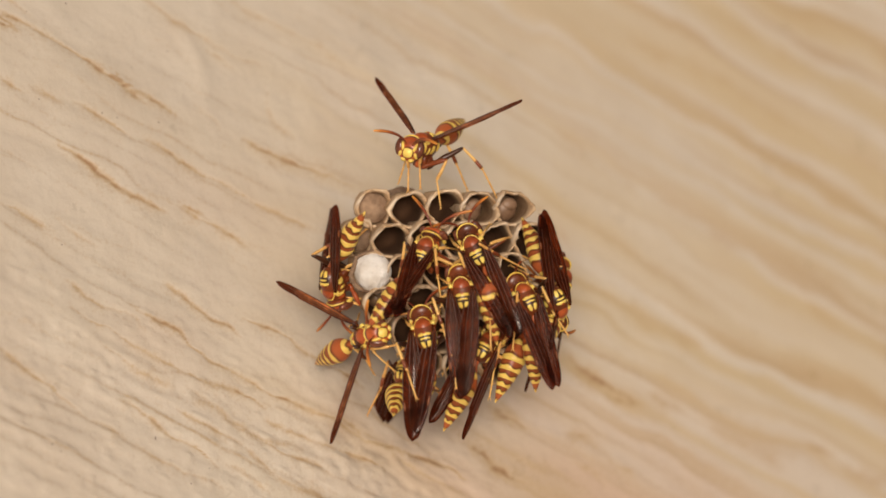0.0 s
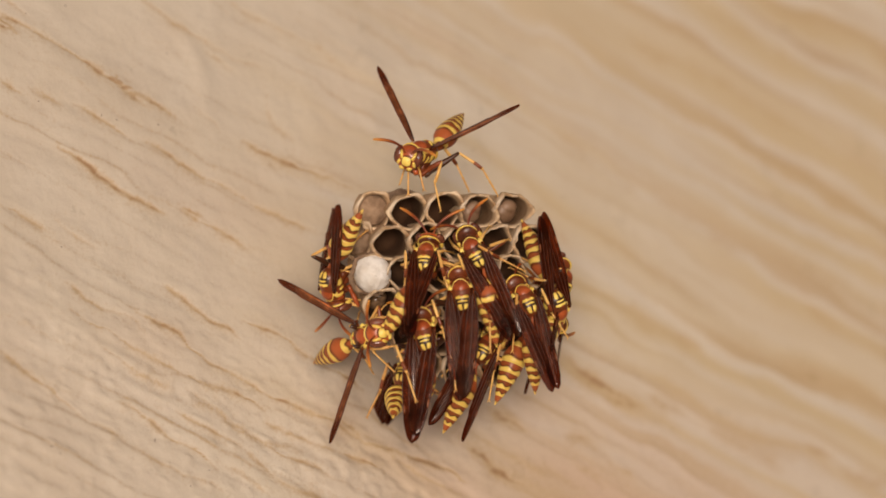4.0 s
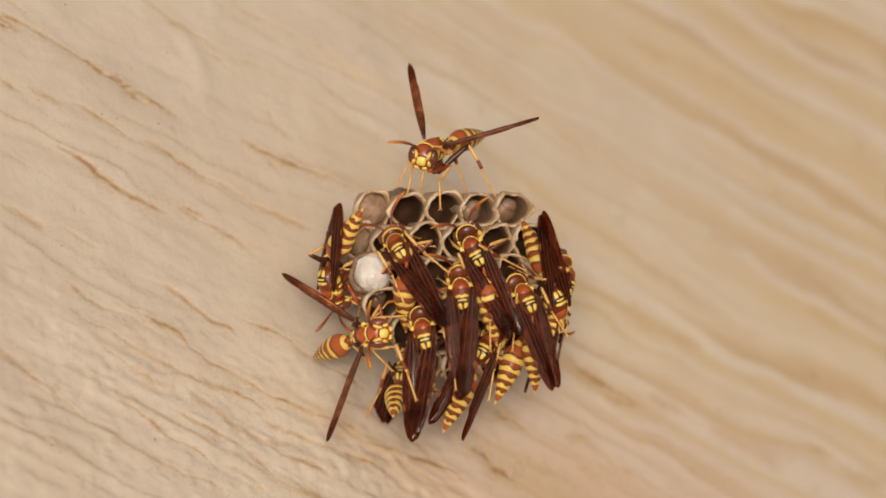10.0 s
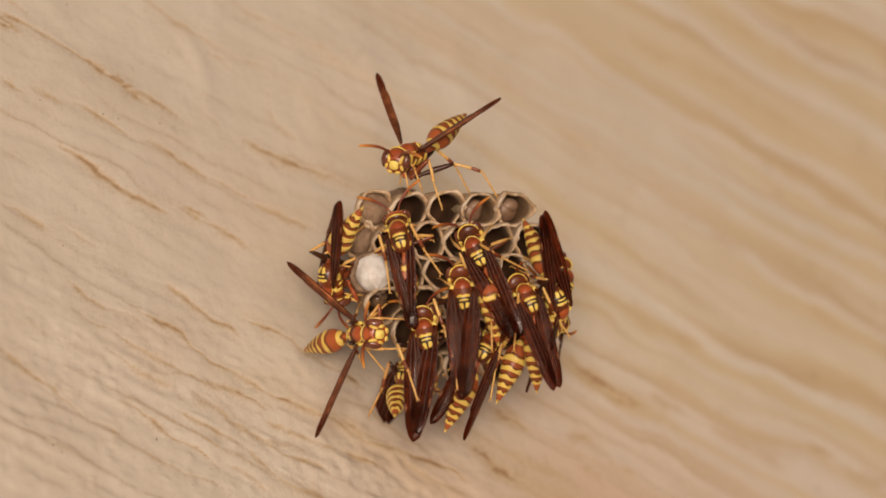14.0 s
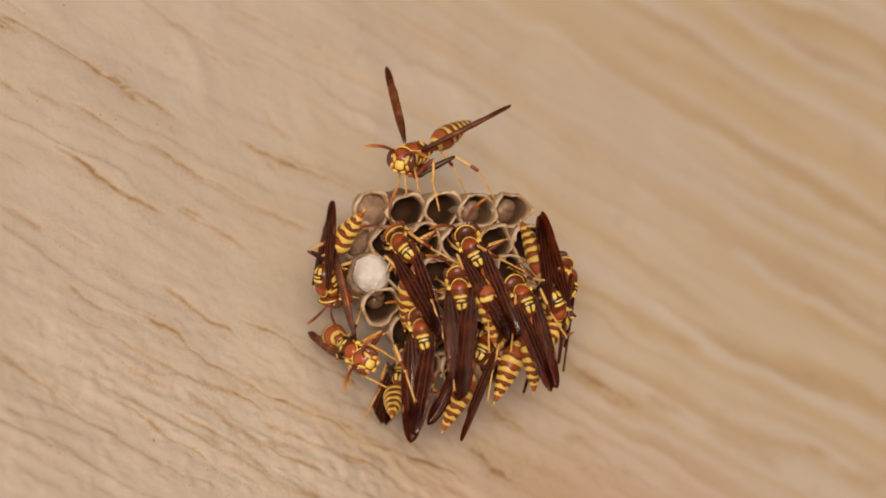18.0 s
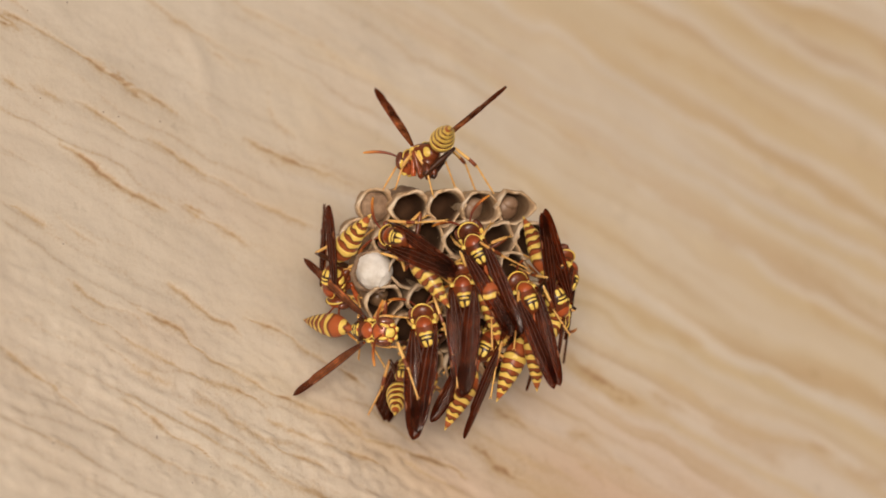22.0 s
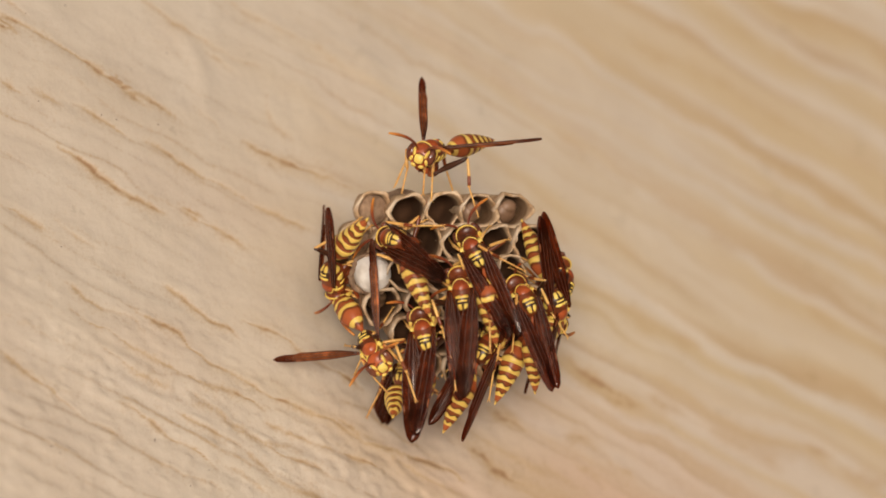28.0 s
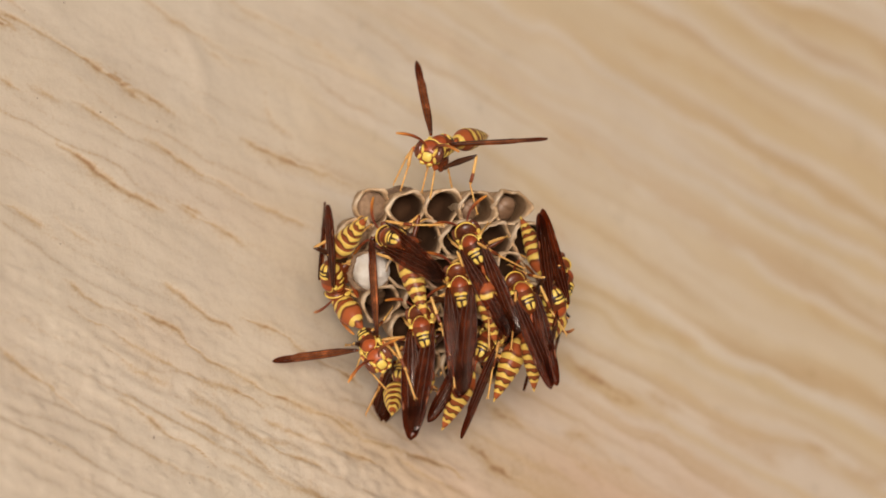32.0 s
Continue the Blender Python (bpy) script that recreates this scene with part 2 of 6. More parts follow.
def bent(p0, p1, p2, n):
    """Points along a curve from p0 to p2 that bends towards p1."""
    a, b, c = Vector(p0), Vector(p1), Vector(p2)
    return [a * (1 - s) ** 2 + b * 2 * s * (1 - s) + c * s * s for s in (i / (n - 1) for i in range(n))]


def lattice_noise(x, y, seed):
    """Smooth value noise on arrays, from -1 to 1."""
    r = np.random.RandomState(seed).uniform(-1, 1, (256, 256))
    xi, yi = np.floor(x).astype(int), np.floor(y).astype(int)
    fx, fy = x - xi, y - yi
    fx, fy = fx * fx * (3 - 2 * fx), fy * fy * (3 - 2 * fy)
    g = lambda i, j: r[i % 256, j % 256]
    return (g(xi, yi) * (1 - fx) + g(xi + 1, yi) * fx) * (1 - fy) + (g(xi, yi + 1) * (1 - fx) + g(xi + 1, yi + 1) * fx) * fy


# ---- the board ----
# Worn, stained creases in the paint: strength, then points along and up the face (mm from the comb).
CREASES_UPPER = [
    (1.0, ((-61.2, 33.8), (-58, 33.3), (-54.1, 31.9), (-49.6, 30.7), (-45, 29.6), (-41.7, 28.6), (-38.4, 27), (-36.7, 26))),
    (0.7, ((-36.4, 27.6), (-32.4, 26.2), (-31, 25.6))),
    (0.6, ((-60.7, 36), (-56.5, 34.4))),
    (1, ((-61, 31.8), (-59.5, 31.8))),
    (0.9, ((-48.4, 22.3), (-45.8, 21.8), (-41.9, 20.7), (-38.2, 18.5))),
    (0.8, ((-36.6, 19.5), (-33.3, 19), (-30, 17.4), (-25.3, 16.5), (-21.2, 15.4), (-17.8, 14.4), (-13, 13.7), (-6.1, 12.7))),
    (1.0, ((-50.4, 14.3), (-46.5, 13.2), (-43.9, 11.4), (-40, 10.6), (-36.1, 9.5), (-32.2, 9))),
    (0.7, ((-29.6, 10), (-25.6, 8.9), (-20.9, 8), (-16.9, 6.5))),
    (0.6, ((-60.3, 22.1), (-56.8, 21.3))),
]
CREASES_RIM = [
    (0.6, ((-55.3, 22.1), (-50.8, 20.9))),
    (0.75, ((-18.8, 24.3), (-15.4, 23.4), (-9.2, 23.2), (-4.2, 22.6), (2.2, 22.1))),
    (0.5, ((-15.4, 23), (-11.9, 20.7))),
    (0.5, ((-37.9, 43.7), (-33.2, 42.2), (-27.7, 40.6), (-22.1, 38.9), (-16.6, 38.6))),
    (0.5, ((-25.5, 38.5), (-20.7, 36.3))),
    (0.45, ((-15.1, 35.3), (-13.5, 29.7), (-10, 28))),
    (0.4, ((-27.1, 28.2), (-24.4, 26.4), (-23.3, 24.7))),
    (0.5, ((-58.8, 2.4), (-53.8, 1), (-50.7, 0.6))),
    (0.6, ((-49.9, 2.4), (-46.4, 0.9), (-43.2, -0.4))),
    (0.5, ((-59.4, 11.2), (-53.8, 9.4))),
    (0.35, ((-22.5, 48.9), (-14, 46.8), (-6.2, 46.2), (-1.1, 43.9))),
]
CREASES_LOWER = [
    (0.85, ((-31.1, -3.4), (-28.6, -4.3), (-25.6, -6.1), (-22.7, -7), (-20.3, -7.1), (-18.3, -8.2))),
    (0.9, ((-17.9, -5.5), (-15.9, -6), (-11.9, -6.5), (-9.9, -7.3), (-6.8, -8.7), (-3.3, -9.7), (-0.7, -10.4), (3.4, -12))),
    (0.55, ((-47.2, -7.6), (-44.3, -9.1), (-41, -9.9), (-38.3, -10.1), (-35.9, -10.8), (-34.4, -11.9))),
    (0.75, ((-35.5, -8.7), (-31.2, -9.6), (-28.3, -10.5), (-26.8, -12), (-23.4, -13.4), (-20.5, -14.2), (-16.5, -15.1), (-12.6, -16.6))),
    (0.8, ((-12.6, -16.6), (-8.6, -16.9), (-4.6, -18.1), (-1.1, -17.9), (1.5, -19.5), (4.6, -20.6))),
    (0.5, ((-46.9, -11.6), (-44.1, -12.5), (-40.4, -13.1), (-37.1, -14.5), (-32.8, -15.7), (-28, -16.8))),
]
CREASES_SLOPE = [
    (0.75, ((-28, -16.8), (-24.2, -17.5), (-20.3, -17.9), (-16.4, -18.4), (-13.5, -19.2))),
    (0.6, ((-27, -19.4), (-24.1, -20.4), (-20.2, -21.7), (-18.2, -22.8), (-14.3, -24), (-10.3, -25.3), (-6.4, -25.8), (-3.4, -26.1))),
    (0.45, ((-41.2, -15.7), (-38.3, -16.8), (-35.4, -18.6), (-31.7, -19.3), (-29.8, -19.8))),
    (0.8, ((-37.5, -23.5), (-35.2, -23.9), (-33.2, -25), (-30.4, -26.3), (-28, -27.4), (-25.2, -28), (-23.2, -29.1), (-21.3, -30.3))),
    (0.55, ((-19.8, -30), (-17, -30.4), (-14, -31.5), (-11.1, -32.7))),
    (0.7, ((-57, -20.6), (-53.4, -22.1), (-47.9, -24.3), (-45.5, -25.9), (-43.2, -27.5), (-40.4, -28.2), (-37.1, -29.6))),
    (0.5, ((-37.1, -29.6), (-33, -30.4), (-29.2, -31.8), (-24.5, -32.9), (-19.7, -33.7))),
]
CREASES_UNDER = [
    (0.55, ((-28.7, -23.3), (-26.8, -23.7), (-22.9, -24.6), (-20, -25.3), (-16.1, -26.6))),
    (0.6, ((-16.1, -26.6), (-13.2, -28.2), (-10.2, -29.8), (-6.2, -31.7))),
    (0.55, ((-19.9, -27.5), (-17.1, -27.9), (-13.1, -29.1), (-10.2, -29.4))),
    (0.65, ((-13.4, -21.1), (-10.4, -21.7), (-6.5, -22.2), (-3.5, -22.4), (-0.5, -22.7))),
    (1.0, ((-0.5, -22.7), (1.6, -23), (3.6, -23.5), (7.7, -24.5))),
    (0.55, ((-5.9, -26), (-3.4, -26.5), (-0.4, -27.2), (3.7, -27.9), (6.7, -28.9))),
    (0.75, ((-0.6, -17.2), (2, -18.4), (4.6, -20.2), (7.7, -20.4), (11.8, -20.4))),
    (0.9, ((11.8, -20.4), (15.4, -20.7), (20.2, -21.8), (23.4, -23))),
]
CREASES_BELOW = [
    (0.8, ((27.8, -9.1), (30, -10.1), (33.2, -11.2), (35.4, -12.2))),
    (0.8, ((22.9, -17), (26.1, -17.7), (28.8, -19.4), (32, -20.6), (36.4, -21.6))),
    (0.8, ((42.4, 1.3), (45.8, 0.3), (49.2, -1.1), (51.5, -2), (57.4, -2.2))),
    (0.6, ((42.2, -10.7), (46.7, -10.6), (50.1, -11.8), (53.4, -14), (56.9, -14.4))),
    (0.5, ((44.3, -15), (47.7, -16.3), (49.9, -18.2))),
]
CREASES_FAR = [
    (0.9, ((41.7, 3.2), (46.2, 1.2), (51.6, -0.5), (57.9, -1.8))),
    (0.6, ((59.5, 0.7), (72.3, -1.8), (80.4, -4.1), (87, -5.7))),
    (0.9, ((94.1, -0.3), (99.2, -1.3), (104.2, -3.7), (111.5, -4.2))),
    (0.4, ((55.3, 15.6), (66.5, 12.8), (71.4, 11.9))),
    (0.45, ((95.3, 26.6), (100.4, 24.3), (108.1, 21))),
    (0.5, ((29.4, -7.8), (33.8, -11.3))),
    (0.4, ((57.2, 68.8), (65.6, 66.8), (75.9, 66.2))),
    (0.4, ((63.6, 58.5), (68.6, 57), (80.5, 54.5))),
    (0.45, ((70.9, 68.5), (84.6, 64.3), (102.4, 61.1), (117.5, 60))),
    (0.4, ((45.5, 64.1), (57, 61))),
    (0.4, ((40.2, 45.3), (52.2, 40.8), (59.4, 37.8))),
    (0.5, ((30.6, 31.7), (38.3, 28.2), (43.7, 24.1))),
    (0.4, ((76.7, 80.7), (94.4, 76.1), (112.7, 73.8))),
    (0.4, ((61.1, 39), (74.3, 35.4), (81, 33.2))),
]
GRAIN = radians(-14.0)


def along_crease(points, x, z):
    """Distance run along a crease and signed distance above it, for arrays of places."""
    best = np.full(x.shape, 1e9)
    run, off, done = np.zeros(x.shape), np.full(x.shape, 99.0), 0.0
    for (x0, z0), (x1, z1) in zip(points, points[1:]):
        dx, dz = x1 - x0, z1 - z0
        size = math.hypot(dx, dz)
        t = np.clip(((x - x0) * dx + (z - z0) * dz) / size ** 2, 0, 1)
        dist = np.hypot(x - x0 - t * dx, z - z0 - t * dz)
        side = np.where((z - z0) * dx - (x - x0) * dz >= 0, 1.0, -1.0)
        near = dist < best
        best, off, run = np.where(near, dist, best), np.where(near, dist * side, off), np.where(near, done + t * size, run)
        done += size
    return run, off, done


def board_relief(x, z):
    """Height (mm), wear, tan tone and reddish bounce tone of the board's face at x along and z up."""
    g = x * math.cos(GRAIN) + z * math.sin(GRAIN)
    h = -x * math.sin(GRAIN) + z * math.cos(GRAIN)
    n = lattice_noise
    warp = 2.6 * n(g / 34 + 7, h / 17, 3) + 1.3 * n(g / 9, h / 5 + 3, 4) + 0.35 * n(g / 2.6, h / 3 + 3, 24)
    coarse = np.clip((-2 - z - 0.15 * x) / 22, 0, 1) * np.clip((70 - x) / 60, 0, 1)
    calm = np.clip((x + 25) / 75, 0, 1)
    s = (h + warp) / 3.6
    saw, row = s - np.floor(s), np.floor(s)
    ridge = np.where(saw < 0.62, saw / 0.62, (1 - saw) / 0.38)
    ridge = ridge * ridge * (3 - 2 * ridge)
    strength = np.clip(0.55 + 0.75 * n(g / 26 + row * 5.7, row * 3.1, 5), 0.1, 1.2)
    height = (0.06 + 0.10 * coarse) * ridge * strength
    # paint laid thick: soft lumps, beads and long swells
    height = height + 0.12 * n(g / 4.4, h / 2.4 + 9, 8) * (0.75 + 0.25 * coarse) + 0.075 * n(g / 1.6, h / 1.2 + 5, 9) * (0.3 + coarse)
    height = height + 0.28 * np.clip(n(g / 1.5 + 4, h / 1.3, 21) - 0.36, 0, 1) * (0.12 + coarse)
    height = height + 0.42 * n(g / 22, h / 11, 7) + 0.15 * n(g / 8, h / 5, 17)
    # knobbly paint under the comb
    knob = np.exp(-((x - 8) / 15) ** 2 - ((z + 25) / 6.5) ** 2)
    height = height + knob * (0.50 * n(g / 2.6 + 1, h / 1.3, 35) + 0.22 * n(g / 1.1, h / 0.8, 36))
    # a few runs of thick paint straight down the slope
    for rx, rz, wide, long in ((-6.0, 31.0, 2.2, 9.0), (4.0, 46.0, 2.6, 10.0), (-27.0, 34.0, 1.6, 6.0), (22.0, 50.0, 3.2, 12.0)):
        height = height + 0.20 * np.exp(-((x - rx + 0.3 * (z - rz) + 1.2 * n(z / 5 + rx, x * 0, 31)) / wide) ** 2 - ((z - rz) / long) ** 2)
    edge = np.exp(-((saw - 0.80) / 0.085) ** 2)
    patchy = np.clip(0.62 + 0.8 * n(g / 19 + row * 2.3, h / 3.0, 11) + 0.22 * n(g / 1.5, h / 0.7, 12), 0, 1)
    wear = (0.36 + 0.18 * coarse) * (edge + 0.25 * np.clip(1 - saw, 0, 1) ** 3) * patchy * strength
    stripe = n(g / 70, (h + warp) / 2.6, 19) + 0.6 * n(g / 45 + 3, (h + warp) / 1.6, 20)
    wear = wear + 0.52 * calm * np.clip(stripe, 0, 2)
    for creases, wide in ((CREASES_UPPER, 0.45), (CREASES_RIM, 0.50), (CREASES_LOWER, 0.36), (CREASES_SLOPE, 0.42), (CREASES_UNDER, 0.36), (CREASES_BELOW, 0.8), (CREASES_FAR, 1.2)):
        for amount, points in creases:
            low, high = np.min(points, 0) - 9, np.max(points, 0) + 9
            ok = (x > low[0]) & (x < high[0]) & (z > low[1]) & (z < high[1])
            u, off, size = along_crease(points, x[ok], z[ok])
            seed = points[0][0] + points[0][1]
            off = off + 0.50 * n(u / 5.5 + seed, u * 0 + seed, 13) + 0.22 * n(u / 1.9 + seed, u * 0, 14) + 0.08 * n(u / 0.7, u * 0 + seed, 22)
            ends = np.clip(0.45 + u / 2.6, 0, 1) * np.clip(0.45 + (size - u) / 3.2, 0, 1) * np.exp(-np.clip(np.abs(off) - 3, 0, 9))
            fade = np.clip(0.88 + 0.42 * n(u / 6.2 + seed, u * 0 + 3, 15), 0.4, 1.15)
            w = wide * (0.75 + 0.55 * n(u / 3.2 + seed, u * 0 + 7, 18))
            core = np.exp(-(off / w) ** 2)
            halo = np.where(off < 0, np.exp(off / (3.0 * w)), np.exp(-off / (1.3 * w)))
            grit = 0.84 + 0.30 * n(g[ok] / 0.9, h[ok] / 0.5, 16)
            wear[ok] = np.maximum(wear[ok], amount * ends * fade * (0.66 * core + 0.46 * halo) * grit)
            # the paint steps down across the crease, with a soft lip above it
            height[ok] += amount * ends * (-0.10 * core + 0.03 * np.exp(-((off - 2.2 * w) / (1.8 * w)) ** 2) - 0.05 * np.exp(-((off + 2.4 * w) / (2.2 * w)) ** 2))
    # bare grainy patch where the paint has rubbed off
    for bx, bz, bu, bv in ((-40.3, 28.2, 4.2, 1.1), (-60.5, 32.0, 2.6, 0.8), (-27.0, 10.0, 2.0, 0.6)):
        du, dv = (x - bx) * 0.94 - (z - bz) * 0.34, (x - bx) * 0.34 + (z - bz) * 0.94
        wear = wear + 0.75 * np.exp(-(du / bu) ** 2 - (dv / bv) ** 2) * np.clip(0.5 + 1.3 * n(g / 0.7, h / 0.35, 33), 0, 1)
    # Tan gradient put into the colour, stronger to the right, plus grain stripes.
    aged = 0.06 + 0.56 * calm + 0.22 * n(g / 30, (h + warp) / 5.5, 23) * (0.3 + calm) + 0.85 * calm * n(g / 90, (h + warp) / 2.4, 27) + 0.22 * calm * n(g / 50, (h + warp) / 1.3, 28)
    # Light bounced red off the comb, painted on the lower right.
    rosy = 0.78 * np.clip((x + 10) / 50, 0, 1) * np.clip((8 - z) / 30, 0, 1) * np.clip((120 - x) / 60, 0, 1) * (0.8 + 0.5 * n(g / 26, (h + warp) / 6, 25))
    # Random pinkish mottling of the paint itself, on the left.
    rosy = rosy + 0.14 * np.clip(n(x / 16 + 2, z / 13, 34), 0, 1) * (1 - calm)
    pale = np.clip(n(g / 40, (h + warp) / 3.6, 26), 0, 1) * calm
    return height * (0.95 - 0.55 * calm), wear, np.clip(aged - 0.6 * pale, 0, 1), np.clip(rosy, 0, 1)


def build_board():
    # rows run with the grain: long steps along it, short ones across
    far = np.array([30, 90, 200, 400])
    along = np.concatenate([-100 - far[::-1], np.arange(-100, 140, 0.45), 140 + far])
    across = np.concatenate([-76 - far[::-1], np.arange(-76, 134, 0.22), 134 + far])
    gg, hh = np.meshgrid(along, across)
    gx = gg * math.cos(GRAIN) - hh * math.sin(GRAIN)
    gz = gg * math.sin(GRAIN) + hh * math.cos(GRAIN)
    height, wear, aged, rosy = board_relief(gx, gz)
    height[(gg < -100) | (gg > 140) | (hh < -76) | (hh > 134)] = 0
    nx, nz = len(along), len(across)
    verts = np.stack([gx.ravel(), -height.ravel() + 0.0, gz.ravel()], 1) * MM
    idx = np.arange(nx * nz).reshape(nz, nx)
    faces = np.stack([idx[:-1, :-1], idx[:-1, 1:], idx[1:, 1:], idx[1:, :-1]], -1).reshape(-1, 4)
    me = bpy.data.meshes.new("board_face")
    me.from_pydata(verts.tolist(), [], faces.tolist())
    at = me.attributes.new("worn", "FLOAT", "POINT")
    at.data.foreach_set("value", wear.ravel().astype(np.float32))
    # Colour layers: the tan tone, and bounced reddish light painted over the board.
    for stain_tone, field in (("aged", aged), ("rosy", rosy)):
        at = me.attributes.new(stain_tone, "FLOAT", "POINT")
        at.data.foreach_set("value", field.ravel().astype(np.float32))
    for p in me.polygons:
        p.use_smooth = True
    me.materials.append(BOARD)
    ob = new("wall_board", me)
    ob.matrix_world = LEAN @ Matrix.Translation((HOME.x, 0.0006, HOME.z))
    tagged(ob, "cream painted wood-grain wall board with worn brown ridges", "wall", kind="structure")
    # the sloping wall that the face belongs to: level edges, from the ground up
    out = LEAN.to_3x3() @ Vector((0, -1, 0))
    level = out.cross(Vector((0, 0, 1))).normalized()
    slope = level.cross(out) if level.cross(out).z > 0 else out.cross(level)
    low, high = -HOME.z / slope.z, 2.0
    frame_m = Matrix((level, slope, out)).transposed().to_4x4()
    frame_m.translation = LEAN @ Vector((0, 0.0045, HOME.z)) + slope * (low + high) / 2 - out * 0.04
    bm = bmesh.new()
    bmesh.ops.create_cube(bm, size=1, matrix=frame_m @ Matrix.Diagonal((9.0, high - low, 0.08, 1)))
    back = new("wall_core", finished(bm, "wall_core", BOARD, False))
    tagged(back, "sloping cream painted board wall behind the nest", "wall", kind="structure")
    # Ground out of view, added so that light bounces up from below.
    bm = bmesh.new()
    bmesh.ops.create_grid(bm, x_segments=8, y_segments=8, size=40)
    ground = new("ground", finished(bm, "ground", GROUND, False))
    tagged(ground, "unseen pale concrete ground below the wall, added for bounced light", "ground", kind="structure")


build_board()


def board_depth(u, v):
    """Depth of the board behind the comb's face plane at (u, v)."""
    return -WALL_BACK - u * math.tan(_a) / math.cos(_e) - v * math.tan(_e)


# ---- the comb ----
PITCH = 5.17
COMB_MID = (0.4, -6.6)
DOME = 46.0


def comb_face(u, v):
    """Height of the domed comb face, mm."""
    r2 = (u - COMB_MID[0]) ** 2 + (v - COMB_MID[1]) ** 2
    return -r2 / (2 * DOME)


def cell_mesh(seed, depth, dark_scale=1.0, browning=0.0):
    """One paper cell: a rounded hexagonal tube with a ragged, thickened rim and a closed base."""
    rnd = random.Random(seed)
    seg = 30
    bm = bmesh.new()
    ph = [rnd.uniform(0, 6.28) for _ in range(5)]

    def ring(scale, z, rag=0.0, blunt=0.55):
        pts = []
        for k in range(seg):
            a = 2 * math.pi * k / seg
            hexr = math.cos(math.pi / 6) / math.cos((a + math.pi / 6 + math.pi / 6) % (math.pi / 3) - math.pi / 6)
            r = PITCH / math.sqrt(3) * scale * (hexr * (1 - blunt) + blunt * 0.955)
            wob = 0.14 * math.sin(2 * a + ph[0]) + 0.10 * math.sin(3 * a + ph[1])
            r *= 1 + (0.25 + 0.4 * rag) * wob
            zz = z + rag * (0.34 * math.sin(2 * a + ph[2]) + 0.26 * math.sin(5 * a + ph[3]) + 0.16 * math.sin(9 * a + ph[1]) + rnd.uniform(-.12, .12))
            pts.append(Vector((r * math.cos(a), r * math.sin(a), zz)) * MM)
        return pts

    outer = [ring(0.55, -depth), ring(0.78, -depth + 0.7), ring(0.84, -depth * 0.62), ring(0.93, -depth * 0.3), ring(1.0, -1.2, 0.3, 0.4),
             ring(1.05, -0.45, 0.7, 0.35), ring(1.02, 0.05, 1.0, 0.35)]
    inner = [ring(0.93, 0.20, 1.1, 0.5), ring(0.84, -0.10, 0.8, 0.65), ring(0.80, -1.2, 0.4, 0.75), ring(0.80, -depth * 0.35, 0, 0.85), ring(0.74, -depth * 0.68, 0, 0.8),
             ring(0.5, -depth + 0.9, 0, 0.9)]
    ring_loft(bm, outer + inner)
    for vert in bm.verts:
        p = vert.co / MM + Vector((seed * 3.1, seed * 1.7, 0))
        vert.co += Vector((noise.noise(p * 0.55), noise.noise(p * 0.55 + Vector((9, 0, 0))), 0.7 * noise.noise(p * 1.1 + Vector((0, 9, 0))))) * 0.34 * MM
    me = finished(bm, "paper_cell", PAPER)
    rim = [0.0, 0.0, 0.0, 0.15, 0.35, 0.6, 0.7, 1.0, 0.6, 0.15, 0.0, 0.0, 0.0]
    at = me.attributes.new("rim", "FLOAT", "POINT")
    # Rims paler on the left: their lit side is put into the colour.
    for i, d in enumerate(at.data):
        d.value = rim[i // seg] * (1 - 0.8 * browning) * (0.6 + 0.4 * math.cos(2 * math.pi * (i % seg) / seg - 2.7 + 0.5 * math.sin(seed)))
    # Soil colour that also carries the shade deepening down the cell.
    soiled = [browning] * 6 + [browning * 0.8, browning * 0.45, 0.32 + browning * 0.4, 0.8, 0.97, 1.0, 1.0]
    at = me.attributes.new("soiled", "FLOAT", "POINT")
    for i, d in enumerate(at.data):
        d.value = soiled[i // seg] * dark_scale
    return me


def cell_pose(u, v, lift=0.0):
    """Cells fan out a little from the comb's middle."""
    n = Vector((0.28 + (u - COMB_MID[0]) / DOME * 0.4, -0.17 + (v - COMB_MID[1]) / DOME * 0.4, 1)).normalized()
    y = Vector((0, 1, 0))
    x = y.cross(n).normalized()
    y = n.cross(x)
    m = Matrix((x, y, n)).transposed().to_4x4()
    m.translation = Vector((u, v, comb_face(u, v) + lift)) * MM
    return m


